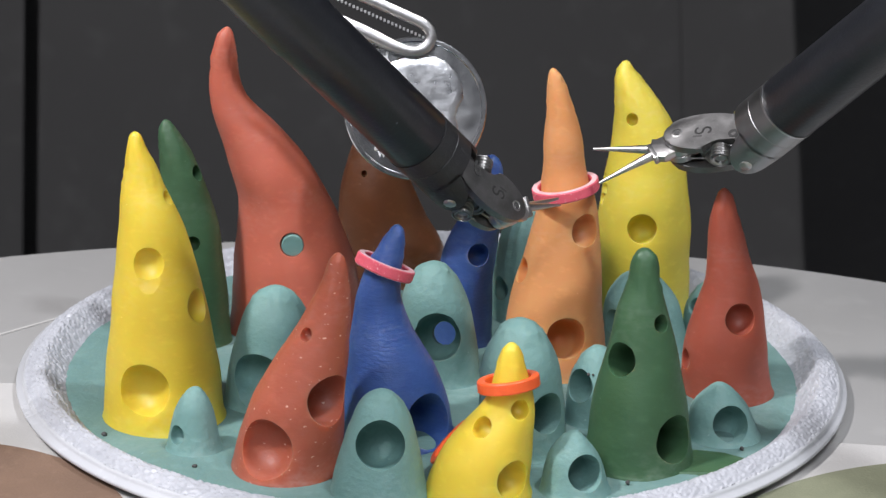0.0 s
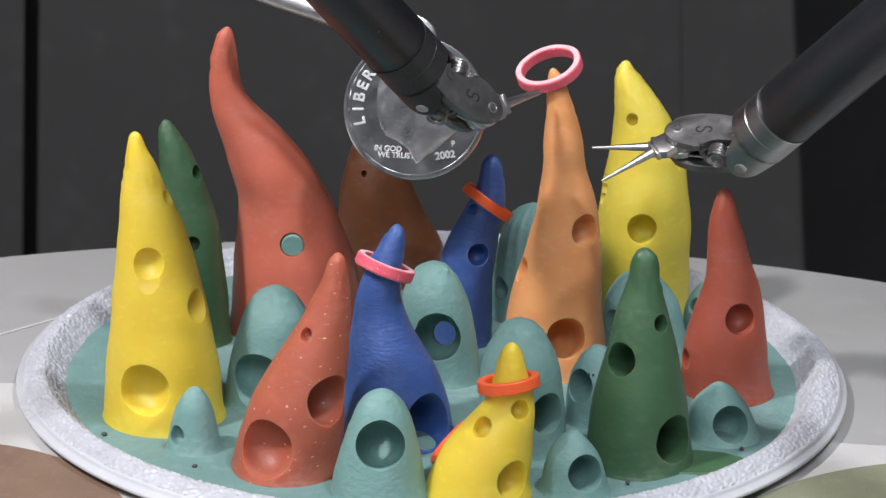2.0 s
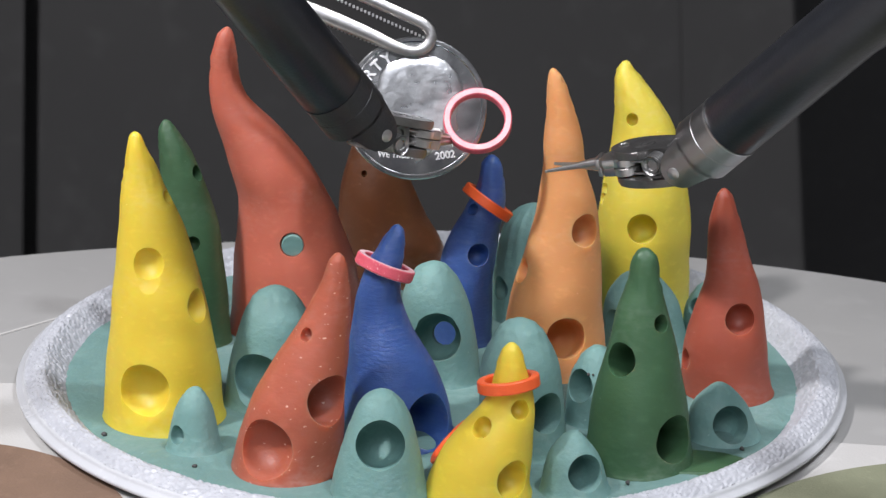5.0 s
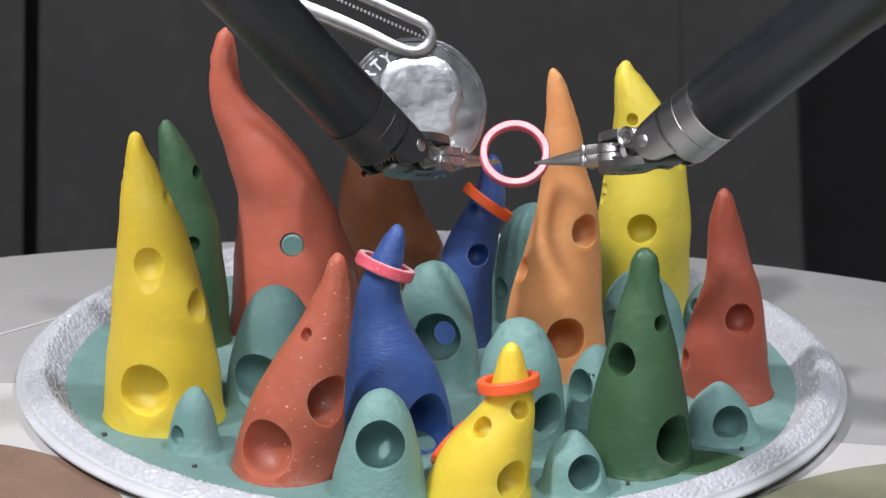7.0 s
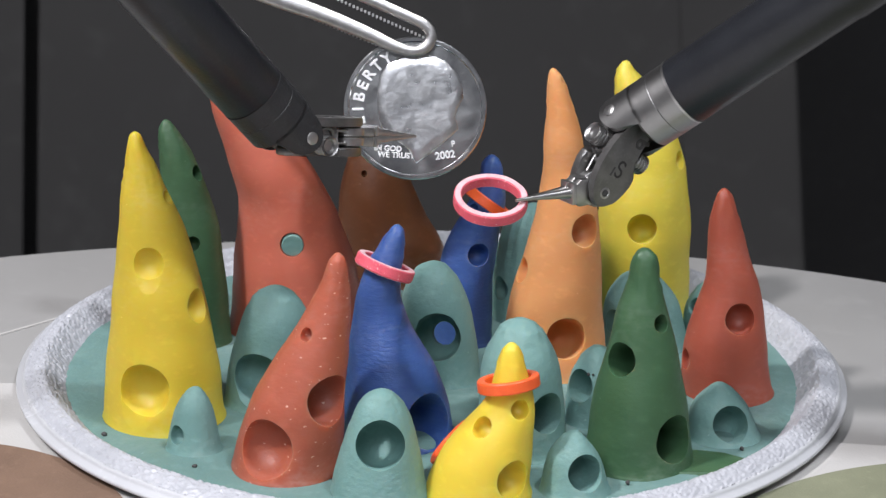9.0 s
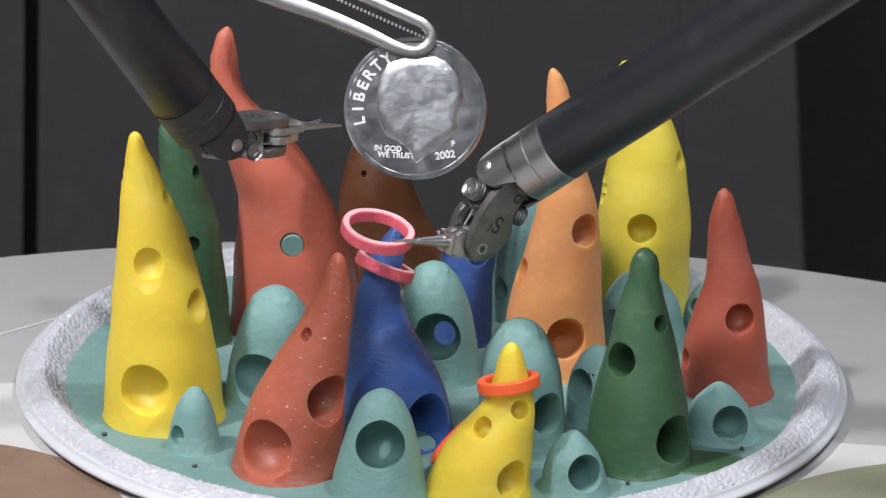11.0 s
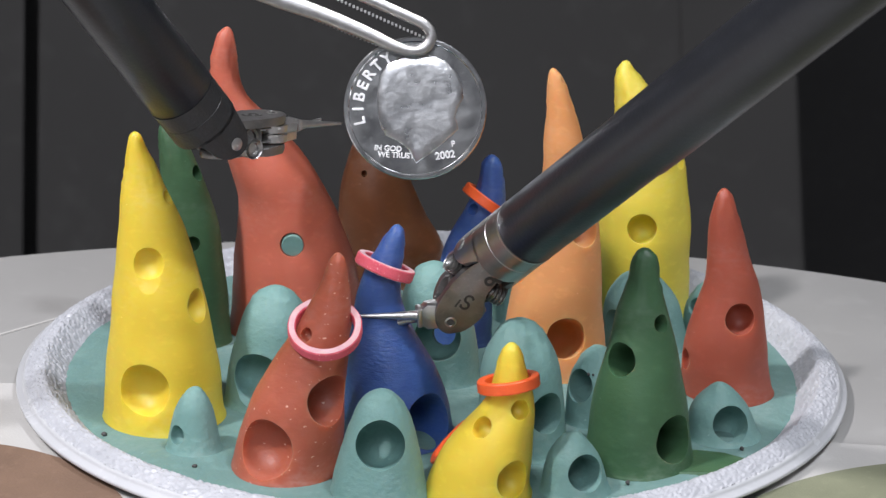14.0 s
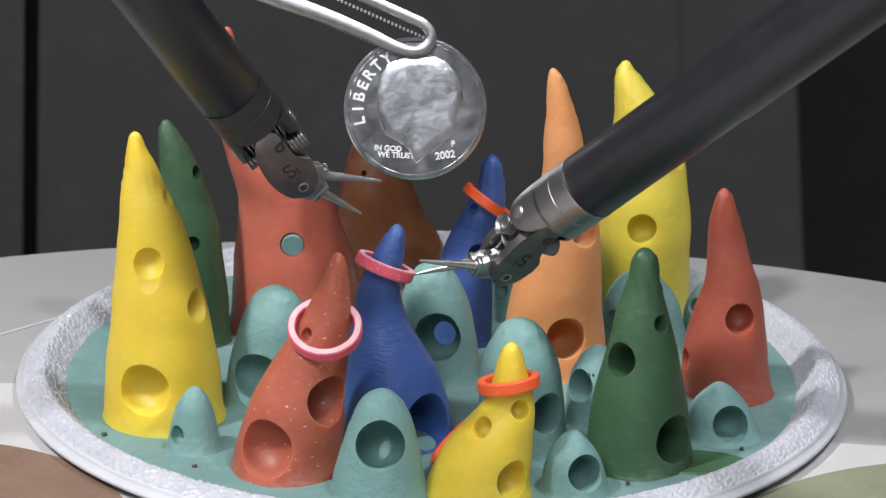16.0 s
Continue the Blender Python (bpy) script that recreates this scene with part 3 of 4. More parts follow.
def bar_path(name, pts, wide, deep, mat, parent, z=0.0, taper=0.0):
    """A flattened bar of rounded section along (x, y) points."""
    path = []
    n = len(pts)
    fine = 8
    for i in range(n - 1):
        p = [Vector(pts[max(0, min(n - 1, i + k))]) for k in (-1, 0, 1, 2)]
        for s in range(fine):
            t = s / fine
            path.append(0.5 * ((2 * p[1]) + (p[2] - p[0]) * t + (2 * p[0] - 5 * p[1] + 4 * p[2] - p[3]) * t * t + (-p[0] + 3 * p[1] - 3 * p[2] + p[3]) * t ** 3))
    path.append(Vector(pts[-1]))
    bm = bmesh.new()
    rings = []
    for i, q in enumerate(path):
        d = (path[min(i + 1, len(path) - 1)] - path[max(i - 1, 0)]).normalized()
        nrm = Vector((-d.y, d.x))
        vs = []
        for k in range(16):
            a = 2 * math.pi * k / 16
            u = math.copysign(abs(math.cos(a)) ** 0.6, math.cos(a)) * wide / 2 * (1 + taper * max(0, 1 - i / (0.42 * len(path))))
            w = math.copysign(abs(math.sin(a)) ** 0.6, math.sin(a)) * deep / 2
            vs.append(bm.verts.new((q.x + nrm.x * u, q.y + nrm.y * u, z + w)))
        rings.append(vs)
    for a, b in zip(rings, rings[1:]):
        for k in range(16):
            bm.faces.new((a[k], a[(k + 1) % 16], b[(k + 1) % 16], b[k]))
    bm.faces.new(rings[0])
    bm.faces.new(rings[-1])
    return part(name, bm, mat, parent, smooth=50)


clamp = tagged(new("forceps"), "steel forceps with fenestrated serrated jaws gripping the coin", "forceps")
at_mm(clamp, *DIME)
LOOP = [(-30.0, 19.5), (-22.0, 15.6), (-16.6, 13.4), (-11.5, 11.6), (-6.0, 9.3), (-2.6, 7.7), (-0.5, 7.1), (1.2, 7.5), (2.0, 8.9), (1.2, 10.3), (-1.0, 11.4), (-5.5, 13.4), (-10.5, 15.6), (-14.0, 17.2)]
bar_path("front_jaw", LOOP, 1.4, 1.2, steel, clamp, z=1.5, taper=0.9)
bar_path("back_jaw", [(x - 0.3, y + 0.35) for x, y in LOOP], 1.2, 1.2, steel_satin, clamp, z=-1.6)


def teeth(name, a, b, n, size, z):
    bm = bmesh.new()
    for i in range(n):
        t = i / (n - 1)
        x, y = a[0] + (b[0] - a[0]) * t, a[1] + (b[1] - a[1]) * t
        box(x - size / 2, x + size / 2, y - size * 0.7, y + size * 0.7, z - 0.5, z + 0.5, bm)
    ob = part(name, bm, steel, clamp)
    ob["kind"] = "stuff"
    return ob


teeth("serration", (-11.0, 14.1), (1.0, 8.8), 26, 0.26, 0.7)
teeth("serration", (-12.4, 11.0), (-4.4, 7.75), 18, 0.26, 0.7)


# ---- instruments ----
def pulley(r, w, n, axis):
    h = w * n / 2
    prof = [(0, -h + 0.4), (0.5 * r, -h + 0.4), (0.56 * r, -h + 0.12), (0.74 * r, -h + 0.02), (0.8 * r, -h + 0.3)]
    for i in range(n):
        z = -w * n / 2 + i * w
        prof += [(r, z + 0.04 * w), (r, z + 0.22 * w), (r * 0.8, z + 0.5 * w), (r, z + 0.78 * w), (r, z + 0.96 * w), (r * 0.9, z + w)]
    prof += [(0.8 * r, h - 0.3), (0.74 * r, h - 0.02), (0.56 * r, h - 0.12), (0.5 * r, h - 0.4), (0, h - 0.4)]
    turn = Matrix.Rotation(math.pi / 2, 4, "Y") if axis == "X" else Matrix.Rotation(math.pi / 2, 4, "X")
    return lathe(prof, 40, None, turn)


def instrument(label, sleeve_mat, plate_mat):
    """A slender wristed instrument. Origin at the wrist's hinge, the shaft along +z, the hinge pin along x."""
    thing = tagged(new("surgical_instrument"), label, "instrument", "instruments")
    part("shaft", lathe([(0, 7.6), (3.86, 7.6), (4.0, 7.8), (4.0, 29), (4.15, 29.8), (4.2, 60), (4.35, 230), (0, 230)], 72), tube_black, thing, "black composite tube")
    part("collar", lathe([(3.5, 7.45), (4.05, 7.45), (4.06, 7.72), (3.5, 7.72)], 72, closed=True), steel if sleeve_mat is steel_satin else steel_dark, thing)
    body = lathe([(0, 2.3), (3.7, 2.3), (4.0, 2.6), (4.0, 5.2), (3.95, 5.26), (4.0, 5.32), (4.0, 7.45), (0, 7.45)], 72)
    ear = lathe([(0, -3.2), (3.75, -3.2), (4.0, -2.9), (4.0, 3.0), (0, 3.0)], 72)
    arc = [(-3.3, 3.4), (-2.6, 0.9)] + [(-2.5 * math.cos(a), 0.6 - 2.0 * math.sin(a)) for a in (math.pi * i / 14 for i in range(1, 14))] + [(2.6, 0.9), (3.3, 3.4)]
    shape = bmesh.new()
    lo = [shape.verts.new((-5, y, z)) for y, z in arc]
    hi = [shape.verts.new((5, y, z)) for y, z in arc]
    shape.faces.new(lo)
    shape.faces.new(hi[::-1])
    for i in range(len(arc)):
        j = (i + 1) % len(arc)
        shape.faces.new((lo[i], hi[i], hi[j], lo[j]))
    ear = carve(carve(ear, [shape], "INTERSECT"), [box(-2.55, 2.55, -6, 6, -6, 6)])
    me = bpy.data.meshes.new("ear")
    ear.to_mesh(me)
    ear.free()
    body.from_mesh(me)
    bpy.data.meshes.remove(me)
    part("sleeve", body, sleeve_mat, thing, smooth=32)
    for s in (-1, 1):
        turn = Matrix.Rotation(s * math.pi / 2, 4, "Y")
        part("pin", lathe([(0, 3.2), (0.75, 3.2), (0.75, 4.02), (0.6, 4.12), (0, 4.12)], 24, None, turn), steel, thing)
    # wrist: two cheek plates, pulleys, core
    wrist = part("wrist", box(-1.7, 1.7, -1.2, 1.2, -5.6, 0.4, None, 0.3), plate_mat, thing)
    egg = [(2.75 * math.sin(a) * (1 - 0.1 * math.cos(a)), -4.0 + 5.9 * math.cos(a)) for a in (2 * math.pi * i / 40 for i in range(40))]
    for s in (-1, 1):
        y0, y1 = (1.25, 2.25) if s > 0 else (-2.25, -1.25)
        # the plate is cut back where the cable drum stands out beside it
        cut = [(-s * min(-s * x, 1.5) if -4.6 < z < 1.2 else x, z) for x, z in egg]
        part("cheek_plate", slab(cut, y0, y1, None, 0.28), plate_mat, wrist, smooth=28)
        turn = Matrix.Translation((0, 0, -8.2)) @ Matrix.Rotation(-s * math.pi / 2, 4, "X")
        part("pivot_screw", lathe([(0, 2.05), (0.68, 2.05), (0.68, 2.28), (0.5, 2.32), (0.4, 2.2), (0, 2.2)], 28, None, turn), steel, wrist)
        mark = bmesh.new()
        turn2 = Matrix.Translation((0.1, 0, -5.0)) @ Matrix.Rotation(-s * math.pi / 2, 4, "X")
        for i in range(38):
            up = 1 if i < 19 else -1
            a0 = radians(30 + 240 * (i % 19) / 18)
            c = Vector((up * 0.46 * math.cos(a0), up * (0.46 + 0.46 * math.sin(a0)), 2.27))
            bmesh.ops.create_cube(mark, size=0.24, matrix=turn2 @ Matrix.Translation(c) @ Matrix.Scale(0.12, 4, (0, 0, 1)))
        part("engraving", mark, steel_shadow, wrist)
        part("engraving", box(-0.85, -0.62, min(s * 2.24, s * 2.275), max(s * 2.24, s * 2.275), -6.2, -5.1), steel_shadow, wrist)
        lo_x, hi_x = sorted((-s * 0.9, -s * 1.95))
        # dark sliver on the surface stands for the shade inside a slot
        part("slot_shade", box(lo_x, hi_x, min(s * 2.2, s * 2.28), max(s * 2.2, s * 2.28), -1.0, -0.6), steel_shadow, wrist)
        hole = Matrix.Translation((-s * 0.7, 0, -1.3)) @ Matrix.Rotation(-s * math.pi / 2, 4, "X")
        part("eyelet", lathe([(0.28, 2.2), (0.62, 2.2), (0.62, 2.33), (0.28, 2.33)], 24, None, hole, closed=True), steel_shadow, wrist)
        well = Matrix.Translation((0, 0, -8.2)) @ Matrix.Rotation(-s * math.pi / 2, 4, "X")
        # dark disc capping the screw stands for the shade in its recess
        part("socket_shade", lathe([(0, 2.2), (0.36, 2.2), (0.36, 2.335), (0, 2.335)], 20, None, well), steel_shadow, wrist)
        for u in (-1, 1):
            run = Vector((u * 1.5, s * 0.75, -6.9)) - Vector((u * 1.9, s * 0.75, 2.2))
            m = Matrix.Translation((u * 1.9, s * 0.75, 2.2)) @ run.to_track_quat("Z", "Y").to_matrix().to_4x4()
            part("cable", lathe([(0, 0), (0.17, 0), (0.17, run.length), (0, run.length)], 10, None, m), steel, wrist)
    part("pulley", pulley(1.9, 0.62, 7, "X"), plate_mat, wrist)
    for s in (-1, 1):
        drum = pulley(1.2, 0.45, 4, "X")
        bmesh.ops.translate(drum, verts=drum.verts, vec=(s * 2.75, -s * 0.9, -2.9))
        part("drum", drum, steel_satin, wrist, "bright grooved cable drum")
    side = pulley(1.6, 0.6, 8, "X")
    bmesh.ops.translate(side, verts=side.verts, vec=(0, 0, -3.3))
    part("pulley", side, plate_mat, wrist)
    jaws = []
    for s in (-1, 1):
        lo_y, hi_y = (0.02, 1.15) if s > 0 else (-1.15, -0.02)
        hub = lathe([(0, lo_y), (1.75, lo_y), (1.95, lo_y + 0.15), (1.95, hi_y - 0.15), (1.75, hi_y), (0, hi_y)], 36, None, Matrix.Rotation(-math.pi / 2, 4, "X"))
        block = [(-1.5, 0.3), (-1.6, -2.6), (-0.9, -3.4), (0.9, -3.4), (1.6, -2.6), (1.5, 0.3)]
        slab(block, lo_y, hi_y, hub, 0.15)
        box(-1.25, 1.25, lo_y * 1.1, hi_y * 1.1, -3.75, -3.2, hub, 0.12)
        # the needle: offset root, then a slim taper
        n = 14
        rows = []
        for i in range(n + 1):
            t = i / n
            z = -3.2 - 7.6 * t
            w = 0.62 * (1 - t) ** 1.1 + 0.19
            d = 0.45 * (1 - t) + 0.16
            y = s * 0.55 * (1 - t)
            rows.append([hub.verts.new((w * math.cos(a) * 0.8, y + d * math.sin(a), z)) for a in (2 * math.pi * k / 12 for k in range(12))])
        for a, b in zip(rows, rows[1:]):
            for k in range(12):
                hub.faces.new((a[k], a[(k + 1) % 12], b[(k + 1) % 12], b[k]))
        hub.faces.new(rows[0])
        hub.faces.new(rows[-1])
        jaws.append(part("jaw", hub, steel, wrist, smooth=35))
    return thing, wrist, jaws


left_arm, left_wrist, left_jaws = instrument("black shafted surgical instrument with dark wrist and slim jaws", steel_dark, steel_cheek)
right_arm, right_wrist, right_jaws = instrument("black shafted surgical instrument with bright steel wrist and jaws", steel_satin, steel_cheek)

LEFT_ARM = [
    (0, 2.57, -15.77, 30.35, 28.7, 37.7, -101.9),
    (0.5, 2.13, -14.97, 32.11, 25.8, 42.0, -105.3),
    (1, 1.72, -13.75, 35.90, 22.1, 45.3, -108.9),
    (1.5, 1.37, -12.66, 38.56, 22.5, 45.5, -106.6),
    (2, -0.69, -11.43, 40.68, 20.8, 43.0, -105.0),
    (2.5, -3.99, -11.59, 41.02, 12.5, 44.9, -111.0),
    (3, -7.24, -12.11, 40.80, -15.6, 46.1, -156.7),
    (3.5, -8.75, -12.65, 39.02, -45.9, 20.2, 155.0),
    (4, -9.77, -13.51, 37.31, -45.2, -16.6, 121.0),
    (4.6, -9.11, -13.60, 36.30, -43.8, -6.9, 126.8),
    (6.3, -4.65, -14.73, 32.81, -39.7, 18.0, 141.1),
    (6.5, -4.57, -14.70, 33.19, -40.1, 22.3, 144.0),
    (7, -4.60, -14.70, 32.67, -36.7, 23.3, 147.5),
    (7.5, -4.75, -14.52, 32.96, -35.7, 27.5, 152.5),
    (8, -6.58, -14.29, 33.78, -34.2, 27.7, 153.3),
    (8.5, -10.36, -13.09, 34.74, -41.2, 10.8, 132.9),
    (9, -16.42, -17.15, 35.29, -40.8, 8.1, 130.2),
    (9.4, -19.51, -18.91, 35.35, -38.1, 5.6, 132.0),
    (11.3, -25.07, -18.87, 35.48, -38.5, -1.5, 130.5),
    (12.5, -24.96, -18.96, 36.60, -40.0, -2.3, 132.3),
    (14, -25.08, -18.84, 35.37, -38.0, 1.5, 132.8),
    (14.5, -23.14, -18.73, 37.01, -39.8, 10.0, 138.5),
    (15, -19.92, -17.85, 37.34, -27.9, 26.6, 165.4),
    (15.25, -18.86, -17.64, 38.14, -23.8, 33.4, -180.0),
    (15.5, -18.81, -17.86, 37.78, -21.7, 33.0, -175.0),
    (16, -19.58, -18.97, 35.99, -22.4, 34.2, -171.8),
]
LEFT_WRIST = [
    (0, 0, 0, 0, 8.8, 0, 0),
    (0.5, 0, 0, 0, 10.0, 0, 0),
    (1, 0, 0, 0, 10.5, 0, 0),
    (1.5, 0, 0, 0, 10.7, 0, 0),
    (2, 0, 0, 0, 18.6, 0, 0),
    (2.5, 0, 0, 0, 20.5, 0, 0),
    (3, 0, 0, 0, -8.0, 0, 0),
    (3.5, 0, 0, 0, -21.0, 0, 0),
    (4, 0, 0, 0, -22.1, 0, 0),
    (4.6, 0, 0, 0, -28.7, 0, 0),
    (6.3, 0, 0, 0, -34.4, 0, 0),
    (6.5, 0, 0, 0, -33.2, 0, 0),
    (7, 0, 0, 0, -35.3, 0, 0),
    (7.5, 0, 0, 0, -33.3, 0, 0),
    (8, 0, 0, 0, -34.3, 0, 0),
    (8.5, 0, 0, 0, -38.2, 0, 0),
    (9, 0, 0, 0, -39.4, 0, 0),
    (9.4, 0, 0, 0, -45.6, 0, 0),
    (11.3, 0, 0, 0, -45.9, 0, 0),
    (12.5, 0, 0, 0, -39.8, 0, 0),
    (14, 0, 0, 0, -46.9, 0, 0),
    (14.5, 0, 0, 0, -40.6, 0, 0),
    (15, 0, 0, 0, -36.0, 0, 0),
    (15.25, 0, 0, 0, -19.3, 0, 0),
    (15.5, 0, 0, 0, -10.5, 0, 0),
    (16, 0, 0, 0, -1.2, 0, 0),
]
LEFT_JAW_A = [
    (0, 0, 0, -8.2, 0, 40.2, 0),
    (0.5, 0, 0, -8.2, 0, 38.0, 0),
    (1, 0, 0, -8.2, 0, 36.2, 0),
    (1.5, 0, 0, -8.2, 0, 37.6, 0),
    (2, 0, 0, -8.2, 0, 44.2, 0),
    (2.5, 0, 0, -8.2, 0, 45.4, 0),
    (3, 0, 0, -8.2, 0, 44.0, 0),
    (3.5, 0, 0, -8.2, 0, 8.8, 0),
    (4, 0, 0, -8.2, 0, -24.4, 0),
    (4.6, 0, 0, -8.2, 0, -20.6, 0),
    (6.3, 0, 0, -8.2, 0, -0.4, 0),
    (6.5, 0, 0, -8.2, 0, -2.1, 0),
    (7, 0, 0, -8.2, 0, 7.2, 0),
    (7.5, 0, 0, -8.2, 0, 12.9, 0),
    (8, 0, 0, -8.2, 0, 20.1, 0),
    (8.5, 0, 0, -8.2, 0, -2.6, 0),
    (9, 0, 0, -8.2, 0, -3.3, 0),
    (9.4, 0, 0, -8.2, 0, -6.3, 0),
    (11.3, 0, 0, -8.2, 0, -4.5, 0),
    (12.5, 0, 0, -8.2, 0, -21.4, 0),
    (14, 0, 0, -8.2, 0, -0.4, 0),
    (14.5, 0, 0, -8.2, 0, -5.4, 0),
    (15, 0, 0, -8.2, 0, 30.2, 0),
    (15.25, 0, 0, -8.2, 0, 42.4, 0),
    (15.5, 0, 0, -8.2, 0, 49.7, 0),
    (16, 0, 0, -8.2, 0, 43.3, 0),
]
LEFT_JAW_B = [
    (0, 0, 0, -8.2, 0, 35.9, 0),
    (0.5, 0, 0, -8.2, 0, 35.7, 0),
    (1, 0, 0, -8.2, 0, 33.9, 0),
    (1.5, 0, 0, -8.2, 0, 35.2, 0),
    (2, 0, 0, -8.2, 0, 42.0, 0),
    (2.5, 0, 0, -8.2, 0, 44.0, 0),
    (3, 0, 0, -8.2, 0, 41.9, 0),
    (3.5, 0, 0, -8.2, 0, 8.1, 0),
    (4, 0, 0, -8.2, 0, -24.2, 0),
    (4.6, 0, 0, -8.2, 0, -19.6, 0),
    (6.3, 0, 0, -8.2, 0, -0.7, 0),
    (6.5, 0, 0, -8.2, 0, -2.2, 0),
    (7, 0, 0, -8.2, 0, 6.4, 0),
    (7.5, 0, 0, -8.2, 0, 10.3, 0),
    (8, 0, 0, -8.2, 0, 19.8, 0),
    (8.5, 0, 0, -8.2, 0, -2.6, 0),
    (9, 0, 0, -8.2, 0, -3.1, 0),
    (9.4, 0, 0, -8.2, 0, -12.7, 0),
    (11.3, 0, 0, -8.2, 0, -21.1, 0),
    (12.5, 0, 0, -8.2, 0, -4.3, 0),
    (14, 0, 0, -8.2, 0, -17.4, 0),
    (14.5, 0, 0, -8.2, 0, -5.4, 0),
    (15, 0, 0, -8.2, 0, 8.2, 0),
    (15.25, 0, 0, -8.2, 0, 17.9, 0),
    (15.5, 0, 0, -8.2, 0, 22.9, 0),
    (16, 0, 0, -8.2, 0, 16.9, 0),
]
RIGHT_ARM = [
    (0, 37.33, -8.60, 33.14, 36.5, -33.1, 80.6),
    (1, 37.37, -7.84, 32.35, 38.1, -30.8, 73.1),
    (2, 37.34, -7.99, 32.41, 38.8, -30.2, 71.8),
    (2.5, 36.77, -8.93, 32.62, 40.6, -29.7, 68.4),
    (3, 36.64, -9.69, 32.80, 42.3, -29.9, 69.2),
    (3.5, 34.56, -10.47, 31.83, 45.1, -22.8, 61.9),
    (4, 31.96, -13.39, 33.24, 47.7, -15.2, 60.0),
    (4.6, 30.74, -14.47, 32.65, 46.9, -12.5, 59.2),
    (6.3, 25.78, -25.27, 36.85, 46.2, 12.1, 50.3),
    (6.5, 25.82, -25.12, 37.42, 47.0, 15.5, 48.4),
    (7, 26.24, -23.04, 36.59, 45.1, 16.7, 40.0),
    (7.5, 25.94, -20.88, 36.43, 46.0, 13.7, 43.8),
    (8, 25.09, -20.58, 37.93, 48.7, 11.7, 46.6),
    (8.5, 23.91, -19.90, 37.93, 44.9, 24.2, 42.3),
    (9, 22.32, -19.85, 37.73, 38.5, 37.5, 34.6),
    (9.4, 19.79, -20.68, 36.76, 38.3, 36.4, 34.1),
    (11.3, 7.59, -23.69, 31.24, 43.7, 32.2, 38.1),
    (11.5, 7.19, -24.40, 30.63, 43.5, 32.1, 37.2),
    (12, 5.23, -24.45, 27.63, 40.9, 33.0, 36.7),
    (12.5, 5.17, -24.23, 25.96, 38.3, 34.2, 35.7),
    (13, 4.58, -24.73, 24.04, 38.0, 33.4, 33.2),
    (13.5, 4.97, -24.73, 23.65, 41.3, 33.9, 33.3),
    (14, 6.55, -24.10, 22.87, 40.6, 31.6, 11.4),
    (14.5, 7.29, -21.57, 23.72, 40.3, 32.1, 32.7),
    (15, 9.45, -20.05, 25.26, 42.2, 29.6, 31.3),
    (15.5, 11.24, -20.06, 25.94, 44.1, 26.2, 31.4),
    (16, 12.70, -20.88, 26.92, 45.9, 21.3, 36.7),
]
RIGHT_WRIST = [
    (0, 0, 0, 0, 42.0, 0, 0),
    (1, 0, 0, 0, 46.6, 0, 0),
    (2, 0, 0, 0, 46.7, 0, 0),
    (2.5, 0, 0, 0, 44.8, 0, 0),
    (3, 0, 0, 0, 44.2, 0, 0),
    (3.5, 0, 0, 0, 42.6, 0, 0),
    (4, 0, 0, 0, 29.0, 0, 0),
    (4.6, 0, 0, 0, 32.0, 0, 0),
    (6.3, 0, 0, 0, 28.5, 0, 0),
    (6.5, 0, 0, 0, 26.0, 0, 0),
    (7, 0, 0, 0, 24.6, 0, 0),
    (7.5, 0, 0, 0, 14.3, 0, 0),
    (8, 0, 0, 0, 3.0, 0, 0),
    (8.5, 0, 0, 0, -20.6, 0, 0),
    (9, 0, 0, 0, -37.9, 0, 0),
    (9.4, 0, 0, 0, -37.3, 0, 0),
    (11.3, 0, 0, 0, -35.6, 0, 0),
    (11.5, 0, 0, 0, -31.9, 0, 0),
    (12, 0, 0, 0, -32.4, 0, 0),
    (12.5, 0, 0, 0, -31.3, 0, 0),
    (13, 0, 0, 0, -33.5, 0, 0),
    (13.5, 0, 0, 0, -36.0, 0, 0),
    (14, 0, 0, 0, -26.5, 0, 0),
    (14.5, 0, 0, 0, -29.8, 0, 0),
    (15, 0, 0, 0, -28.1, 0, 0),
    (15.5, 0, 0, 0, -23.3, 0, 0),
    (16, 0, 0, 0, -10.8, 0, 0),
]
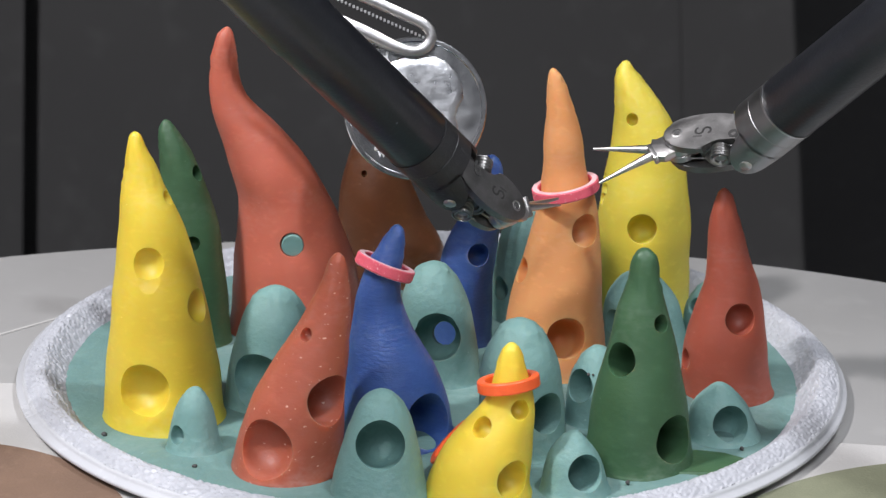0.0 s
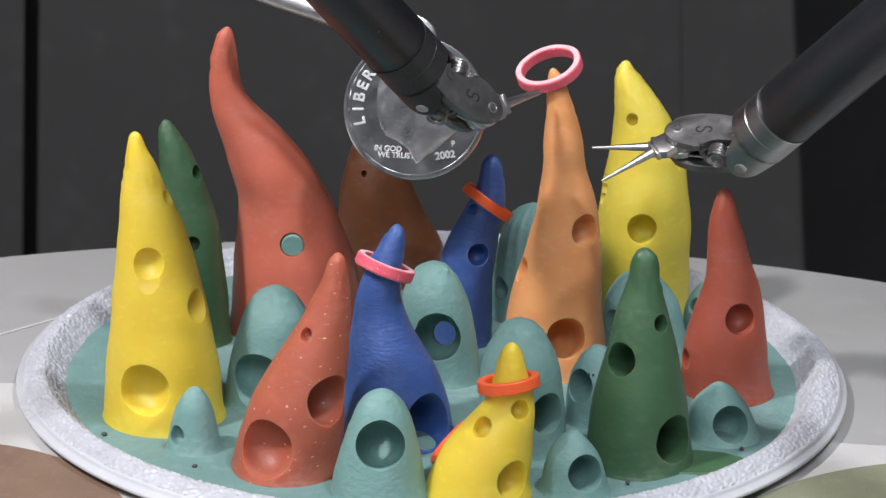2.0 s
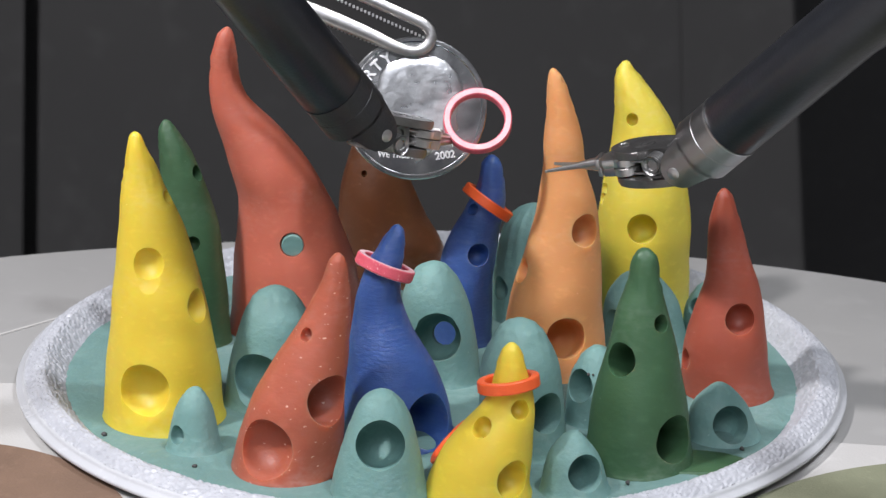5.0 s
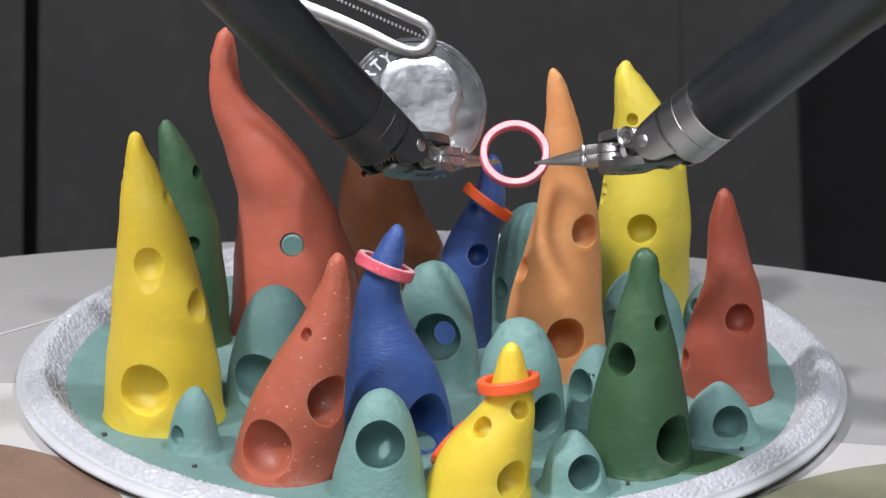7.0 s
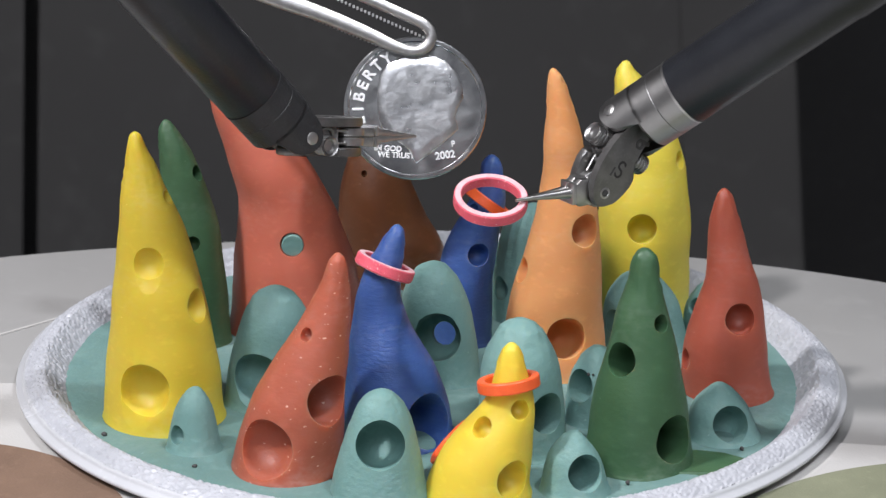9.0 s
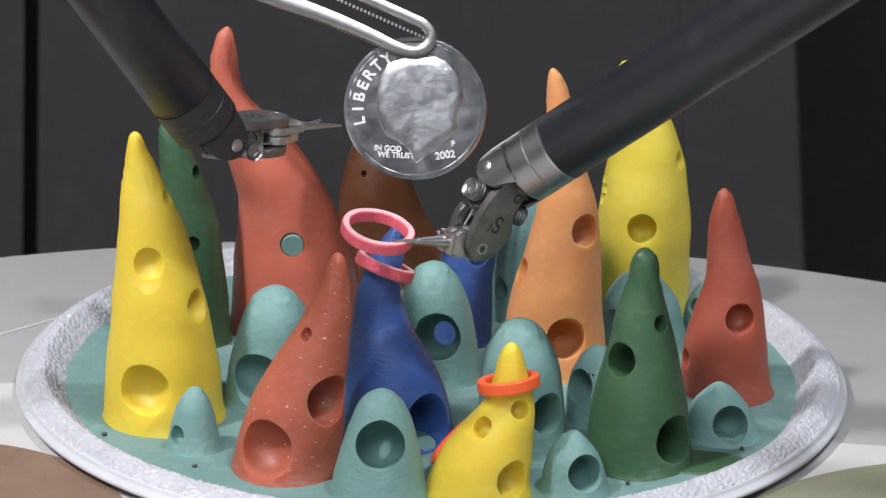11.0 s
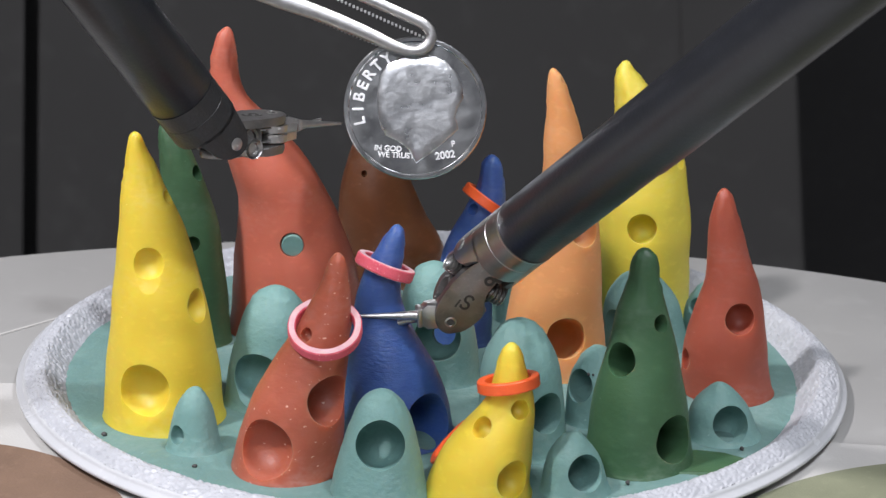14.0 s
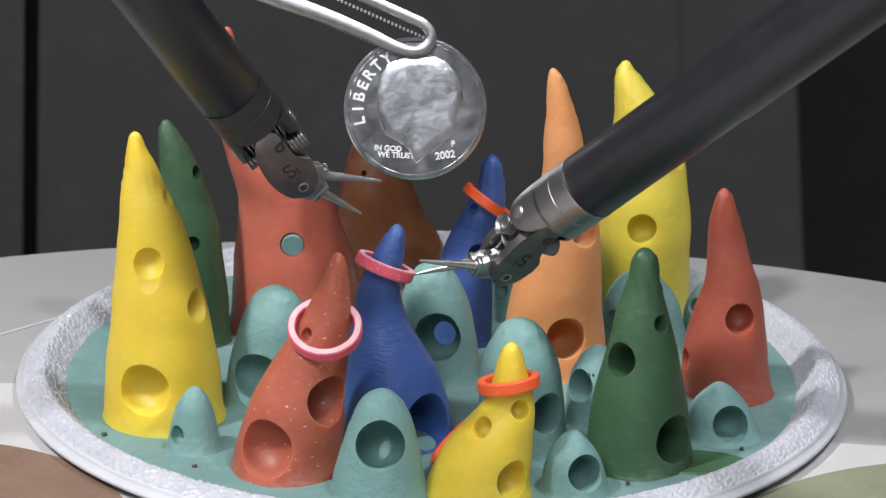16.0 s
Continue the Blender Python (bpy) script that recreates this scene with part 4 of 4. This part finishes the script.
RIGHT_JAW_A = [
    (0, 0, 0, -8.2, 0, -2.3, 0),
    (1, 0, 0, -8.2, 0, 8.2, 0),
    (2, 0, 0, -8.2, 0, 9.3, 0),
    (2.5, 0, 0, -8.2, 0, 7.5, 0),
    (3, 0, 0, -8.2, 0, 3.6, 0),
    (3.5, 0, 0, -8.2, 0, 5.9, 0),
    (4, 0, 0, -8.2, 0, -6.2, 0),
    (4.6, 0, 0, -8.2, 0, -3.5, 0),
    (6.3, 0, 0, -8.2, 0, -4.1, 0),
    (6.5, 0, 0, -8.2, 0, -7.4, 0),
    (7, 0, 0, -8.2, 0, 11.2, 0),
    (7.5, 0, 0, -8.2, 0, 76.9, 0),
    (8, 0, 0, -8.2, 0, 79.4, 0),
    (8.5, 0, 0, -8.2, 0, 73.1, 0),
    (9, 0, 0, -8.2, 0, 54.2, 0),
    (9.4, 0, 0, -8.2, 0, 58.2, 0),
    (11.3, 0, 0, -8.2, 0, 67.9, 0),
    (11.5, 0, 0, -8.2, 0, 64.8, 0),
    (12, 0, 0, -8.2, 0, 64.2, 0),
    (12.5, 0, 0, -8.2, 0, 63.5, 0),
    (13, 0, 0, -8.2, 0, 65.8, 0),
    (13.5, 0, 0, -8.2, 0, 67.9, 0),
    (14, 0, 0, -8.2, 0, 55.2, 0),
    (14.5, 0, 0, -8.2, 0, 68.7, 0),
    (15, 0, 0, -8.2, 0, 67.1, 0),
    (15.5, 0, 0, -8.2, 0, 73.1, 0),
    (16, 0, 0, -8.2, 0, 76.0, 0),
]
RIGHT_JAW_B = [
    (0, 0, 0, -8.2, 0, 28.3, 0),
    (1, 0, 0, -8.2, 0, 40.1, 0),
    (2, 0, 0, -8.2, 0, 41.4, 0),
    (2.5, 0, 0, -8.2, 0, 39.1, 0),
    (3, 0, 0, -8.2, 0, 31.3, 0),
    (3.5, 0, 0, -8.2, 0, 34.2, 0),
    (4, 0, 0, -8.2, 0, 11.5, 0),
    (4.6, 0, 0, -8.2, 0, 9.9, 0),
    (6.3, 0, 0, -8.2, 0, -3.9, 0),
    (6.5, 0, 0, -8.2, 0, -7.4, 0),
    (7, 0, 0, -8.2, 0, 10.6, 0),
    (7.5, 0, 0, -8.2, 0, 75.7, 0),
    (8, 0, 0, -8.2, 0, 79.1, 0),
    (8.5, 0, 0, -8.2, 0, 71.7, 0),
    (9, 0, 0, -8.2, 0, 53.8, 0),
    (9.4, 0, 0, -8.2, 0, 56.9, 0),
    (11.3, 0, 0, -8.2, 0, 66.5, 0),
    (11.5, 0, 0, -8.2, 0, 63.9, 0),
    (12, 0, 0, -8.2, 0, 62.8, 0),
    (12.5, 0, 0, -8.2, 0, 61.5, 0),
    (13, 0, 0, -8.2, 0, 64.5, 0),
    (13.5, 0, 0, -8.2, 0, 64.8, 0),
    (14, 0, 0, -8.2, 0, 42.5, 0),
    (14.5, 0, 0, -8.2, 0, 56.9, 0),
    (15, 0, 0, -8.2, 0, 53.7, 0),
    (15.5, 0, 0, -8.2, 0, 60.4, 0),
    (16, 0, 0, -8.2, 0, 63.5, 0),
]
RING = [
    (0, 16.33, 0.44, 24.09, -0.6, -12.3, 3.9),
    (0.5, 16.35, 1.40, 26.93, 6.9, -15.1, 4.9),
    (1, 16.00, 2.84, 31.23, 11.2, -19.9, 6.7),
    (1.5, 15.59, 4.01, 34.72, 14.4, -21.7, 7.4),
    (2, 14.03, 4.34, 38.21, 15.1, -21.7, 7.4),
    (2.5, 10.41, 2.67, 39.07, 22.3, -19.9, 6.7),
    (3, 5.84, 0.68, 38.30, 33.4, -15.1, 4.9),
    (3.5, 3.33, -0.24, 36.30, 42.8, -10.4, 3.3),
    (4, 3.09, -0.14, 34.07, 45.6, -0.9, 0.1),
    (4.6, 3.79, -0.10, 33.50, 49.1, -0.9, 0.1),
    (6.3, 9.75, -7.11, 30.56, 51.5, -0.9, 0.1),
    (6.5, 9.75, -7.12, 30.56, 51.5, -0.9, 0.1),
    (7, 9.69, -7.02, 30.53, 51.5, -0.9, 0.1),
    (7.5, 9.42, -7.27, 30.25, 49.9, -0.9, 0.1),
    (8, 8.55, -16.36, 32.09, 46.3, -0.9, 0.1),
    (8.5, 8.43, -19.61, 31.16, 36.6, -0.9, 0.1),
    (9, 6.44, -26.77, 30.92, 19.0, 2.8, -1.2),
    (9.4, 3.90, -27.36, 30.34, 15.0, 6.6, -2.5),
    (11.3, -7.97, -27.77, 26.07, 9.0, 12.3, -4.5),
    (11.5, -9.08, -28.39, 25.12, 9.0, 12.3, -4.5),
    (12, -10.63, -30.69, 22.73, 14.6, 8.5, -3.1),
    (12.5, -11.12, -29.62, 20.81, 13.2, 9.5, -3.5),
    (13, -11.45, -30.72, 19.10, 14.9, 9.5, -3.5),
    (13.5, -11.82, -32.12, 17.45, 19.7, 5.7, -2.2),
    (14, -11.88, -32.20, 17.21, 31.4, -0.9, 0.1),
    (16, -11.88, -32.20, 17.21, 31.4, -0.9, 0.1),
]


def keyed(thing, rows):
    walk(thing, [(t, pose(x * MM, y * MM, z * MM, rx, ry, rz)) for t, x, y, z, rx, ry, rz in rows] + ([] if rows[-1][0] >= 16 else [(16, pose(*[v * MM for v in rows[-1][1:4]], *rows[-1][4:]))]))


def motions():
    keyed(left_arm, LEFT_ARM)
    keyed(left_wrist, LEFT_WRIST)
    keyed(left_jaws[0], LEFT_JAW_A)
    keyed(left_jaws[1], LEFT_JAW_B)
    keyed(right_arm, RIGHT_ARM)
    keyed(right_wrist, RIGHT_WRIST)
    keyed(right_jaws[0], RIGHT_JAW_A)
    keyed(right_jaws[1], RIGHT_JAW_B)
    keyed(held_ring, RING)


motions()
